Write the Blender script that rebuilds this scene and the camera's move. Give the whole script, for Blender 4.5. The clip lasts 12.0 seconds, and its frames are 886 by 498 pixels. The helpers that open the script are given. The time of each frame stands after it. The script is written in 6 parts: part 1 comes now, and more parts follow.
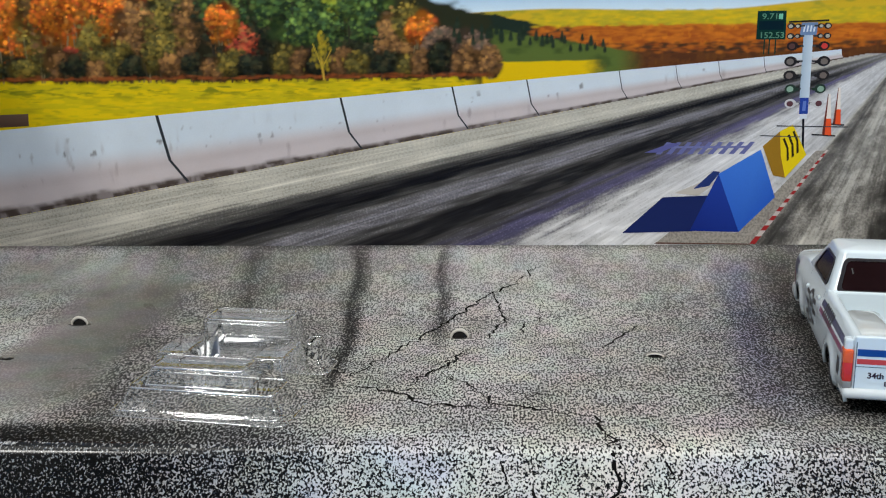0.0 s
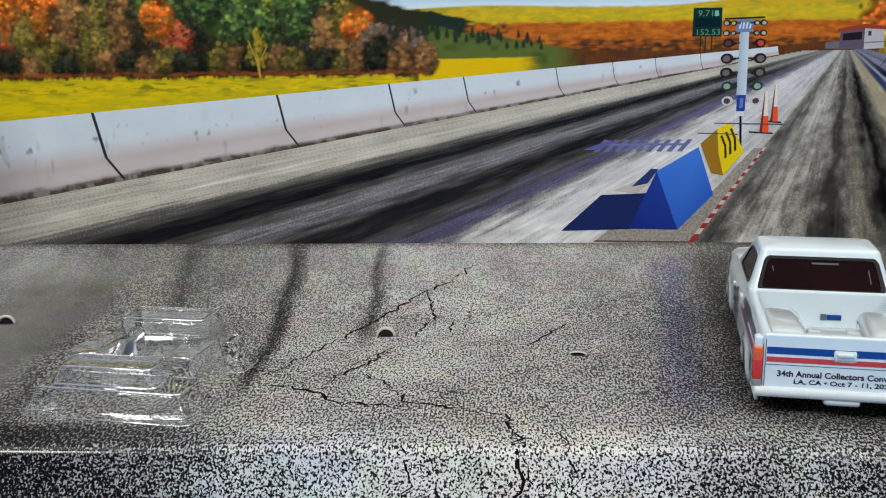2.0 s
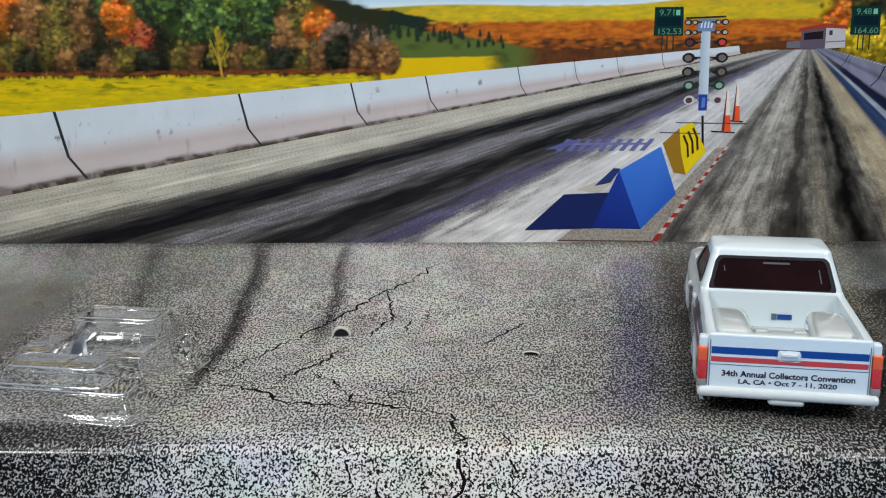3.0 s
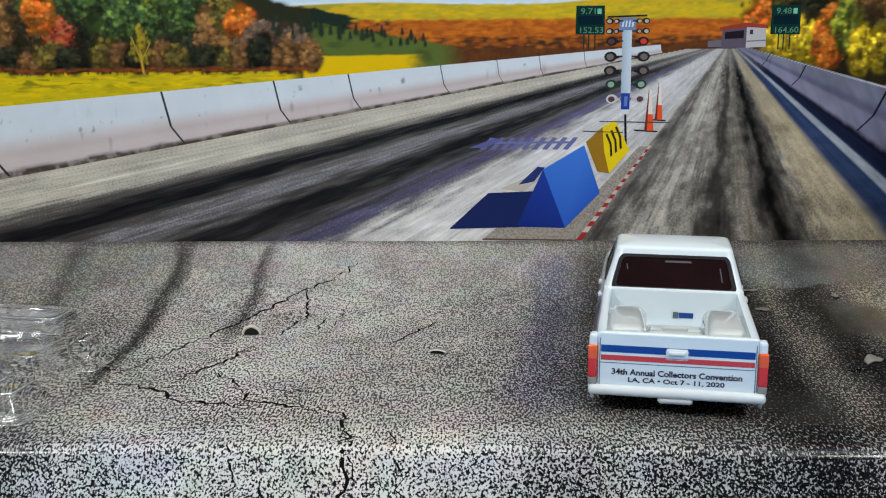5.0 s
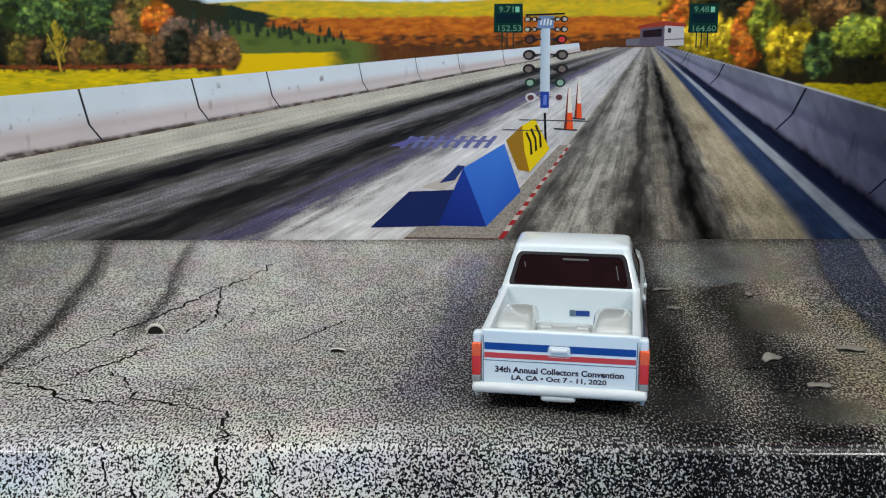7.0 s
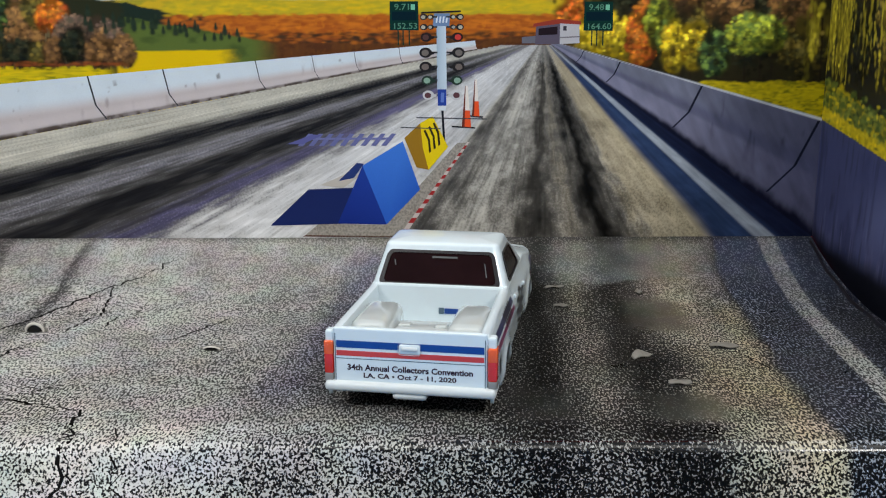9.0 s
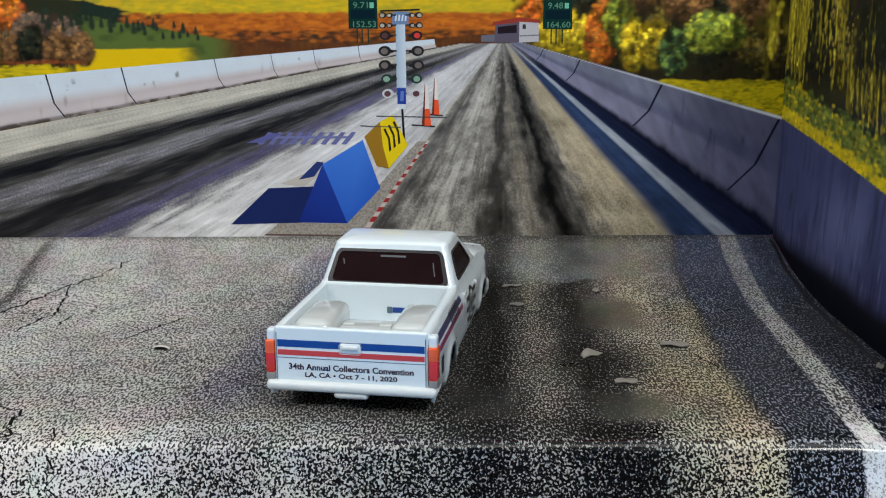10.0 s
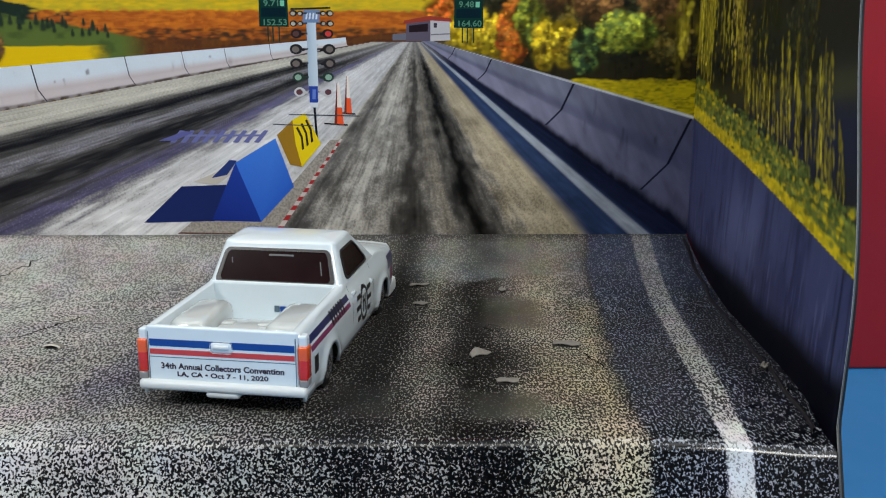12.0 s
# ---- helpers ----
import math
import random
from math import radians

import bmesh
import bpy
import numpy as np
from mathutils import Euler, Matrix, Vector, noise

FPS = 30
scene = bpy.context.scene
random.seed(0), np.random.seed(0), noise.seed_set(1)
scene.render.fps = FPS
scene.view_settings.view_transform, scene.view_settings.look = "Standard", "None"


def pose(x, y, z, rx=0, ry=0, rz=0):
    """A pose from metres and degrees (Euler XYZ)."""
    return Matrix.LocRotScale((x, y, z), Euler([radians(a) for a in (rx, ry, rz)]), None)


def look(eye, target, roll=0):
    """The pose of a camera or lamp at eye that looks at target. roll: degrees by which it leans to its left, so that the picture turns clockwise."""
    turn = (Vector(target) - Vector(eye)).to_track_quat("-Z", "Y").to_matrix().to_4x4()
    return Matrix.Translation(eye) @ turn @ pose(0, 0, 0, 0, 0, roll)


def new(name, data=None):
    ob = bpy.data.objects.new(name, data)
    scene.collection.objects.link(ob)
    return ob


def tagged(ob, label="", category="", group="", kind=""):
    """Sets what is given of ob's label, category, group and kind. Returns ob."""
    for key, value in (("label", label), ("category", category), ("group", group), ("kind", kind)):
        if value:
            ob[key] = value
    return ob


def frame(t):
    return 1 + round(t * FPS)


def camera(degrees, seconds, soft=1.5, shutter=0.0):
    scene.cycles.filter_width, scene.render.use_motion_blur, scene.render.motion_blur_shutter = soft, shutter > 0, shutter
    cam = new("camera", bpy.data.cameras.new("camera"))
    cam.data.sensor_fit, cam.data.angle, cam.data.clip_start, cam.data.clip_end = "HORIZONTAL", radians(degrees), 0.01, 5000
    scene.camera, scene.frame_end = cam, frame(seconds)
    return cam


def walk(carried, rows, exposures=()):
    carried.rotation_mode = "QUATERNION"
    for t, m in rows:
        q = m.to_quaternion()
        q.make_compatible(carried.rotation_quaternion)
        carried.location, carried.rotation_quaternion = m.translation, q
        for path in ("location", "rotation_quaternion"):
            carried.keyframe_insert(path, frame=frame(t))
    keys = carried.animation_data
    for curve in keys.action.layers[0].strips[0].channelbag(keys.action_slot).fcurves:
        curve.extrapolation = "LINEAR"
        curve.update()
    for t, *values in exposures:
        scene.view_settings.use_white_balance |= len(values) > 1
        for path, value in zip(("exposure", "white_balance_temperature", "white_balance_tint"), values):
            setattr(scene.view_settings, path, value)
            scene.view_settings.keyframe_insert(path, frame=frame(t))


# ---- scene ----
cam = camera(48.05, 12.0, soft=1.15)
PATH = [
    (0, (0.00431, -0.00378, 0.06748), (-0.00623, 0.19046, 0.02098), -0.83),
    (0.5, (0.00882, -0.00313, 0.06753), (-0.00102, 0.19105, 0.02067), -0.80),
    (1, (0.01147, -0.00282, 0.06741), (0.00184, 0.19134, 0.02041), -0.78),
    (1.5, (0.01483, -0.00231, 0.06705), (0.00539, 0.19189, 0.02017), -0.76),
    (2, (0.01848, -0.00197, 0.06658), (0.00922, 0.19231, 0.02000), -0.79),
    (2.5, (0.02196, -0.00166, 0.06671), (0.01334, 0.19259, 0.01988), -0.73),
    (3, (0.02710, -0.00124, 0.06643), (0.01851, 0.19303, 0.01969), -0.73),
    (5, (0.04318, -0.00022, 0.06592), (0.03708, 0.19412, 0.01906), -0.53),
    (5.5, (0.04715, 0.00015, 0.06557), (0.04130, 0.19451, 0.01878), -0.53),
    (6, (0.05150, 0.00053, 0.06529), (0.04638, 0.19491, 0.01847), -0.43),
    (6.5, (0.05592, 0.00082, 0.06510), (0.05113, 0.19523, 0.01838), -0.42),
    (7, (0.06078, 0.00100, 0.06472), (0.05665, 0.19549, 0.01826), -0.37),
    (9, (0.08300, 0.00139, 0.06459), (0.08136, 0.19580, 0.01769), -0.29),
    (9.5, (0.08734, 0.00163, 0.06456), (0.08643, 0.19601, 0.01749), -0.24),
    (10, (0.09175, 0.00188, 0.06443), (0.09106, 0.19625, 0.01730), -0.25),
    (10.5, (0.09634, 0.00191, 0.06445), (0.09657, 0.19626, 0.01727), -0.15),
    (11, (0.10141, 0.00180, 0.06460), (0.10195, 0.19610, 0.01719), -0.17),
    (11.5, (0.10641, 0.00221, 0.06439), (0.10791, 0.19651, 0.01700), -0.05),
    (12, (0.11049, 0.00202, 0.06456), (0.11219, 0.19628, 0.01702), 0.00),
]
walk(cam, [(t, look(eye, target, roll)) for t, eye, target, roll in PATH])

# ---- light ----
world = bpy.data.worlds.new("room_air")
scene.world = world
world.use_nodes = True
world.node_tree.nodes["Background"].inputs["Color"].default_value = (0.9, 0.95, 1.0, 1)
world.node_tree.nodes["Background"].inputs["Strength"].default_value = 0.25


def area_lamp(name, m, size_x, size_y, watts, colour):
    data = bpy.data.lights.new(name, "AREA")
    data.shape, data.size, data.size_y, data.energy, data.color = "RECTANGLE", size_x, size_y, watts, colour
    ob = new(name, data)
    ob.matrix_world = m
    return ob


area_lamp("ceiling_panel", look((0.05, 0.02, 0.80), (0.05, 0.16, 0.0)), 1.1, 0.34, 3.3, (1.0, 0.985, 0.93))
for lamp_x in (-0.58, 0.60):
    area_lamp("ceiling_panel", look((lamp_x, -0.48, 0.82), (lamp_x * 0.2, 0.24, 0.03)), 0.28, 0.24, 7.8, (1.0, 0.985, 0.93))
scene.view_settings.exposure = 0.0

MM = 0.001
RNG = np.random.default_rng(5)


# ---- colours and materials ----
def ink(r, g, b):
    """Linear colour from the usual 0 to 255 values."""
    return np.array([((c / 255 + 0.055) / 1.055) ** 2.4 if c > 10 else c / 255 / 12.92 for c in (r, g, b)])


def node_mat(name):
    m = bpy.data.materials.new(name)
    m.use_nodes = True
    t = m.node_tree
    return m, t, t.nodes["Principled BSDF"]


def link(t, a, b):
    t.links.new(a, b)


def maths(t, op, a, b=None, clamp=False):
    n = t.nodes.new("ShaderNodeMath")
    n.operation, n.use_clamp = op, clamp
    for i, v in enumerate((a, b)):
        if v is None:
            continue
        if isinstance(v, (int, float)):
            n.inputs[i].default_value = v
        else:
            link(t, v, n.inputs[i])
    return n.outputs[0]


def mixed(t, fac, a, b, blend="MIX"):
    n = t.nodes.new("ShaderNodeMix")
    n.data_type, n.blend_type = "RGBA", blend
    for key, v in ((0, fac), (6, a), (7, b)):
        if isinstance(v, (int, float)):
            n.inputs[key].default_value = v
        elif isinstance(v, tuple):
            n.inputs[key].default_value = (*v, 1)
        else:
            link(t, v, n.inputs[key])
    return n.outputs[2]


def noise_tex(t, scale, detail=2.0, rough=0.5, stretch=None):
    c = t.nodes.new("ShaderNodeTexCoord")
    out = c.outputs["Object"]
    if stretch:
        mp = t.nodes.new("ShaderNodeMapping")
        mp.inputs["Scale"].default_value = stretch
        link(t, out, mp.inputs["Vector"])
        out = mp.outputs["Vector"]
    n = t.nodes.new("ShaderNodeTexNoise")
    n.inputs["Scale"].default_value, n.inputs["Detail"].default_value, n.inputs["Roughness"].default_value = scale, detail, rough
    link(t, out, n.inputs["Vector"])
    return n.outputs["Fac"]


def printed_card(name, scale, roughness, gloss, fleck=0.28, stretch=None, crisp=12.0, punch=1.0):
    """Glossy printed card: the ink colour with the asphalt photograph's speckle, as strong as the alpha says."""
    m, t, p = node_mat(name)
    a = t.nodes.new("ShaderNodeAttribute")
    a.attribute_name = "Col"
    col, strength = a.outputs["Color"], a.outputs["Alpha"]
    bw = t.nodes.new("ShaderNodeRGBToBW")
    link(t, col, bw.inputs[0])
    tone = maths(t, "POWER", bw.outputs[0], 0.45)
    n = noise_tex(t, scale, 1.5, 0.55, stretch)
    x = maths(t, "MULTIPLY", maths(t, "SUBTRACT", n, 0.5), crisp)
    x = maths(t, "ADD", x, maths(t, "MULTIPLY", maths(t, "SUBTRACT", tone, 0.545), 3.5))
    speck = maths(t, "ADD", x, 0.5, True)
    light = mixed(t, 1.0, col, (1.22, 1.22, 1.21), "MULTIPLY")
    light = mixed(t, 1.0, light, (0.165 * punch, 0.163 * punch, 0.158 * punch), "ADD")
    dark = mixed(t, 1.0, col, (0.022, 0.023, 0.027), "MULTIPLY")
    worn = mixed(t, strength, col, mixed(t, speck, dark, light))
    fine = noise_tex(t, 2600, 3.0, 0.6, stretch)
    vary = maths(t, "ADD", 1 - fleck / 2, maths(t, "MULTIPLY", fine, fleck))
    grey = t.nodes.new("ShaderNodeCombineColor")
    for i in range(3):
        link(t, vary, grey.inputs[i])
    link(t, mixed(t, 1.0, worn, grey.outputs[0], "MULTIPLY"), p.inputs["Base Color"])
    smudge = noise_tex(t, 60, 3.0, 0.6)
    link(t, maths(t, "ADD", roughness - 0.1, maths(t, "MULTIPLY", smudge, 0.22)), p.inputs["Roughness"])
    p.inputs["Specular IOR Level"].default_value = gloss
    b = t.nodes.new("ShaderNodeBump")
    b.inputs["Strength"].default_value, b.inputs["Distance"].default_value = 0.12, 0.0002
    link(t, noise_tex(t, 160, 3.0, 0.5), b.inputs["Height"])
    link(t, b.outputs[0], p.inputs["Normal"])
    return m


def paint(name, colour, roughness, coat=0.0, metal=0.0, wear=0.06, scale=300.0, bump=0.03):
    m, t, p = node_mat(name)
    c = ink(*colour)
    n = noise_tex(t, scale, 4.0, 0.6)
    link(t, mixed(t, n, tuple(c * (1 - wear)), tuple(np.minimum(c * (1 + wear), 1))), p.inputs["Base Color"])
    link(t, maths(t, "ADD", roughness, maths(t, "MULTIPLY", maths(t, "SUBTRACT", noise_tex(t, scale * 3, 2), 0.5), 0.12)), p.inputs["Roughness"])
    p.inputs["Metallic"].default_value, p.inputs["Coat Weight"].default_value, p.inputs["Coat Roughness"].default_value = metal, coat, 0.06
    b = t.nodes.new("ShaderNodeBump")
    b.inputs["Strength"].default_value, b.inputs["Distance"].default_value = bump, 0.0002
    link(t, noise_tex(t, scale * 4, 2), b.inputs["Height"])
    link(t, b.outputs[0], p.inputs["Normal"])
    return m


def clear_plastic(name, tint, milky, shiny=1.15):
    m, t, p = node_mat(name)
    t.nodes.remove(p)
    out = t.nodes["Material Output"]
    see, shine, haze = t.nodes.new("ShaderNodeBsdfTransparent"), t.nodes.new("ShaderNodeBsdfGlossy"), t.nodes.new("ShaderNodeBsdfDiffuse")
    see.inputs["Color"].default_value = (*tint, 1)
    shine.inputs["Roughness"].default_value = 0.045
    haze.inputs["Color"].default_value = (0.75, 0.78, 0.8, 1)
    body, both = t.nodes.new("ShaderNodeMixShader"), t.nodes.new("ShaderNodeMixShader")
    body.inputs[0].default_value = milky
    link(t, see.outputs[0], body.inputs[1])
    link(t, haze.outputs[0], body.inputs[2])
    f = t.nodes.new("ShaderNodeFresnel")
    f.inputs["IOR"].default_value = 1.5
    b = t.nodes.new("ShaderNodeBump")
    b.inputs["Strength"].default_value, b.inputs["Distance"].default_value = 0.1, 0.0002
    link(t, noise_tex(t, 220, 2.0), b.inputs["Height"])
    link(t, b.outputs[0], shine.inputs["Normal"])
    link(t, maths(t, "MULTIPLY", f.outputs[0], shiny, True), both.inputs[0])
    link(t, body.outputs[0], both.inputs[1])
    link(t, shine.outputs[0], both.inputs[2])
    link(t, both.outputs[0], out.inputs["Surface"])
    return m


CARD = printed_card("printed_card", 2750, 0.3, 0.03, stretch=(1.0, 0.45, 1.0), crisp=10.5)
FOLDED = printed_card("printed_card_fold", 2750, 0.17, 0.36, stretch=(1.0, 0.45, 1.0), crisp=10.5)
PRINT = printed_card("printed_picture", 1700, 0.36, 0.07, 0.12, crisp=3.8, punch=0.4)
PAPER = paint("raw_card_edge", (172, 172, 166), 0.7, wear=0.12, scale=900)
EDGE = paint("grey_cut_edge", (92, 95, 96), 0.7, wear=0.2, scale=900)
FLAP = paint("torn_card", (116, 113, 106), 0.6, wear=0.3, scale=1500)
DARK = paint("dark_inside", (14, 13, 13), 0.6)
WHITE = paint("white_enamel", (214, 226, 232), 0.22, coat=0.6, wear=0.02, scale=700)
BUMPER = paint("white_bumper_plastic", (205, 212, 214), 0.35, coat=0.2, wear=0.04, scale=600)
TUB = paint("pearl_grey_plastic", (186, 192, 192), 0.14, coat=0.9, wear=0.05, scale=350)
BLUE = paint("blue_tampo", (18, 62, 140), 0.3, coat=0.3, wear=0.12, scale=900)
RED = paint("red_tampo", (196, 62, 58), 0.3, coat=0.3, wear=0.12, scale=900)
NAVY = paint("navy_tampo", (30, 36, 84), 0.3, coat=0.3, wear=0.15, scale=900)
PLUM = paint("plum_tampo", (120, 40, 84), 0.3, coat=0.3, wear=0.15, scale=900)
BLACK = paint("black_tampo", (22, 20, 26), 0.35)
LETTER = paint("dark_plum_tampo", (44, 18, 34), 0.35)
PANEL_GREY = paint("panel_line_grey", (84, 104, 118), 0.4)
LAMP_RED = paint("red_lamp_paint", (205, 46, 40), 0.25, coat=0.5, wear=0.18, scale=800)
LAMP_AMBER = paint("amber_lamp_paint", (226, 92, 40), 0.25, coat=0.5, wear=0.15, scale=800)
MIRROR_GREY = paint("grey_bar", (84, 86, 88), 0.4)
LAMP_GREY = paint("grey_lamp_paint", (132, 132, 132), 0.3, coat=0.4)
WINDOW = paint("smoked_window", (30, 17, 19), 0.16, coat=0.0, wear=0.45, scale=160, bump=0.0)
WINDOW.node_tree.nodes["Principled BSDF"].inputs["Specular IOR Level"].default_value = 0.04
TYRE = paint("black_tyre", (20, 20, 21), 0.55)
RIM = paint("chrome_rim", (190, 190, 195), 0.2, metal=0.9)
CLEAR = clear_plastic("clear_blister_plastic", (0.988, 0.99, 0.99), 0.055)
# milky, extra shiny plastic: edge highlights put into the colour of added tubes
BEAD = clear_plastic("highlight_plastic", (0.97, 0.98, 0.98), 0.36, 13.0)
TABLE = paint("light_blue_table", (42, 132, 196), 0.45, wear=0.05, scale=40)
BOARD = paint("red_board", (152, 14, 24), 0.5, wear=0.1, scale=30)
WALL = paint("grey_room_paint", (168, 170, 174), 0.8, wear=0.05, scale=6)


# ---- mesh helpers ----
def part(name, bm, material, parent=None, label=""):
    me = bpy.data.meshes.new(name)
    bm.to_mesh(me)
    bm.free()
    me.materials.append(material)
    ob = new(name, me)
    if parent:
        ob.parent = parent
    if label:
        ob["label"] = label
    return ob


def smooth(ob, angle=40):
    ob.data.shade_smooth()
    ob.data.set_sharp_from_angle(angle=radians(angle))
    return ob


def solid(ob, thick, offset=-1.0):
    s = ob.modifiers.new("thickness", "SOLIDIFY")
    s.thickness, s.offset = thick, offset
    return ob


def rounded(ob, width, segments=2):
    b = ob.modifiers.new("edges", "BEVEL")
    b.width, b.segments, b.limit_method, b.angle_limit = width, segments, "ANGLE", radians(35)
    return ob


def quad_grid(fn, nu, nv):
    """A sheet of quads; fn(u, v) gives the place for u, v from 0 to 1."""
    bm = bmesh.new()
    vs = [[bm.verts.new(fn(i / nu, j / nv)) for j in range(nv + 1)] for i in range(nu + 1)]
    for i in range(nu):
        for j in range(nv):
            bm.faces.new((vs[i][j], vs[i + 1][j], vs[i + 1][j + 1], vs[i][j + 1]))
    return bm


def box(x0, x1, y0, y1, z0, z1):
    bm = bmesh.new()
    bmesh.ops.create_cube(bm, size=1)
    for v in bm.verts:
        v.co = Vector(((x0, x1)[v.co.x > 0], (y0, y1)[v.co.y > 0], (z0, z1)[v.co.z > 0]))
    return bm


def sheet(name, pos, colours, material, parent=None, label=""):
    """A dense printed sheet: pos (n, m, 3) places, colours (n, m, 4) ink."""
    n, m = pos.shape[:2]
    i = np.arange(n * m).reshape(n, m)
    faces = np.stack([i[:-1, :-1], i[1:, :-1], i[1:, 1:], i[:-1, 1:]], -1).reshape(-1, 4)
    me = bpy.data.meshes.new(name)
    me.vertices.add(n * m)
    me.vertices.foreach_set("co", pos.reshape(-1).astype(np.float32))
    me.loops.add(faces.size)
    me.loops.foreach_set("vertex_index", faces.reshape(-1).astype(np.int32))
    me.polygons.add(len(faces))
    me.polygons.foreach_set("loop_start", np.arange(0, faces.size, 4, dtype=np.int32))
    me.update(calc_edges=True)
    att = me.color_attributes.new("Col", "FLOAT_COLOR", "POINT")
    att.data.foreach_set("color", colours.reshape(-1).astype(np.float32))
    me.materials.append(material)
    me.shade_smooth()
    ob = new(name, me)
    if parent:
        ob.parent = parent
    if label:
        ob["label"] = label
    return ob


# ---- ink fields ----
def hash_grid(ix, iy, seed):
    h = np.sin(ix * 127.1 + iy * 311.7 + seed * 74.7) * 43758.5453
    return h - np.floor(h)


def field(x, y, size, seed=0, octaves=3):
    """Smooth noise from 0 to 1 over coordinates in millimetres."""
    out, amp, total = 0.0, 1.0, 0.0
    for o in range(octaves):
        a, b = x / size * 2**o, y / size * 2**o
        ia, ib = np.floor(a), np.floor(b)
        fa, fb = a - ia, b - ib
        fa, fb = fa * fa * (3 - 2 * fa), fb * fb * (3 - 2 * fb)
        s = seed + o * 17
        v = (hash_grid(ia, ib, s) * (1 - fa) + hash_grid(ia + 1, ib, s) * fa) * (1 - fb) + (hash_grid(ia, ib + 1, s) * (1 - fa) + hash_grid(ia + 1, ib + 1, s) * fa) * fb
        out, total, amp = out + v * amp, total + amp, amp * 0.5
    return out / total


def step(a, b, x):
    t = np.clip((x - a) / (b - a), 0, 1)
    return t * t * (3 - 2 * t)


def over(base, colour, mask):
    return base + (np.asarray(colour) - base) * mask[..., None]


def hump(x, centre, width):
    return np.exp(-(((x - centre) / width) ** 2))


VX, VZ = 105.5, 57.5          # the picture's vanishing point on the back panel
BACK, FOLD = 248.8, 8.0       # the back panel's plane and the height of its lower fold
RIGHT, LEFT = 175.0, -138.0   # the side panels


def barrier_top(x):
    return 42.5 + (x + 82.7) * 0.0851


def barrier_base(x):
    return 24.9 + (x + 75.5) * 0.182


def road_ink(s, near, x, z):
    """The drag strip across: s is the slope to the vanishing point, near grows towards the viewer."""
    deep = 26 * np.log(np.maximum(VZ - z, 1.0))
    wob = (field(s * 40, z * 0.35, 6, 3) - 0.5) * 0.3
    rag = field(s * 34, deep, 2.0, 18, 4) - 0.5
    q = s + wob * 0.6 + rag * np.where(s < -0.9, 0.34, 0.14)
    c = np.ones(s.shape + (3,)) * ink(178, 174, 162)
    c = over(c, ink(200, 196, 184), hump(q, -4.75, 0.10) * 0.7)
    c = over(c, ink(66, 66, 70), step(-4.45, -4.1, q) * (1 - step(-1.95, -1.6, q)) * 0.75)
    c = over(c, ink(24, 24, 30), hump(q, -3.72, 0.30))
    c = over(c, ink(142, 140, 150), hump(q, -3.12, 0.17) * 0.85)
    c = over(c, ink(26, 26, 32), hump(q, -2.66, 0.27) * 0.95)
    c = over(c, ink(92, 88, 132), hump(q, -2.15, 0.16) * 0.75)
    c = over(c, ink(186, 186, 188), step(-2.1, -1.7, q) * (1 - step(-0.82, -0.7, s)))
    c = over(c, ink(212, 212, 214), hump(q, -1.5, 0.3) * 0.6)
    lane = step(-0.76, -0.7, s)
    c = over(c, ink(148, 144, 137), lane)
    c = over(c, ink(78, 77, 78), hump(q, -0.6, 0.08) * 0.8 * lane)
    c = over(c, ink(182, 179, 172), hump(q, -0.36, 0.14) * 0.95)
    c = over(c, ink(40, 38, 36), hump(q, -0.03, 0.09) * 0.85)
    c = over(c, ink(146, 138, 124), hump(q, 0.14, 0.06) * 0.8)
    c = over(c, ink(20, 19, 18), hump(q, 0.34, 0.15))
    c = over(c, ink(166, 155, 132), step(0.47, 0.6, q) * (1 - step(0.84, 0.9, s)))
    c = over(c, ink(170, 158, 130), hump(s, 0.8, 0.07) * 0.6)
    c = over(c, ink(44, 58, 90), step(0.84, 0.93, s + wob * 0.3))
    c = over(c, ink(50, 70, 106), hump(s, 1.02, 0.06) * 0.5)
    c = over(c, ink(24, 30, 54), step(1.2, 1.26, s))
    c = over(c, ink(152, 160, 172), step(1.09, 1.115, s) * (1 - step(1.195, 1.22, s)))
    scrub = step(0.5, 0.72, field(s * 9, z * 0.7, 3.2, 15, 4)) * lane * (1 - step(0.84, 0.9, s))
    c = c * (1 - 0.24 * scrub)[..., None]
    streak = field(s * 60, z * 0.5, 2.0, 9) - 0.5
    blotch = field(x, z * 2.2, 7, 12) - 0.5
    torn = step(0.52, 0.66, field(s * 26, deep * 0.9, 2.2, 19, 4))
    dark_lane = np.clip(step(-4.3, -4.0, s) * (1 - step(-2.3, -1.9, s)) + lane * (1 - step(0.5, 0.7, s)), 0, 1)
    c = c * (1 - 0.26 * torn * dark_lane)[..., None]
    thin = step(0.55, 0.72, field(s * 90, deep * 0.3, 2.6, 23, 3))
    c = c * (1 - 0.3 * thin * dark_lane)[..., None]
    c = c * (1 + 0.14 * step(0.55, 0.7, field(s * 30, deep, 1.8, 20, 3)))[..., None]
    return np.clip(c * (1 + 0.5 * streak + 0.35 * blotch + 0.3 * (field(s * 200, z * 0.22, 2.0, 14, 2) - 0.5))[..., None], 0.002, 1)


def east_mask(x, z):
    """The printed barrier on the right, from its foot to its pale cap."""
    return step(-0.16, 0.16, VZ - (x - VX) / 3.55 - z) * step(-0.1, 0.1, (x - VX) / 1.4 - (VZ - z)) * step(1.5, 2.5, x - VX)


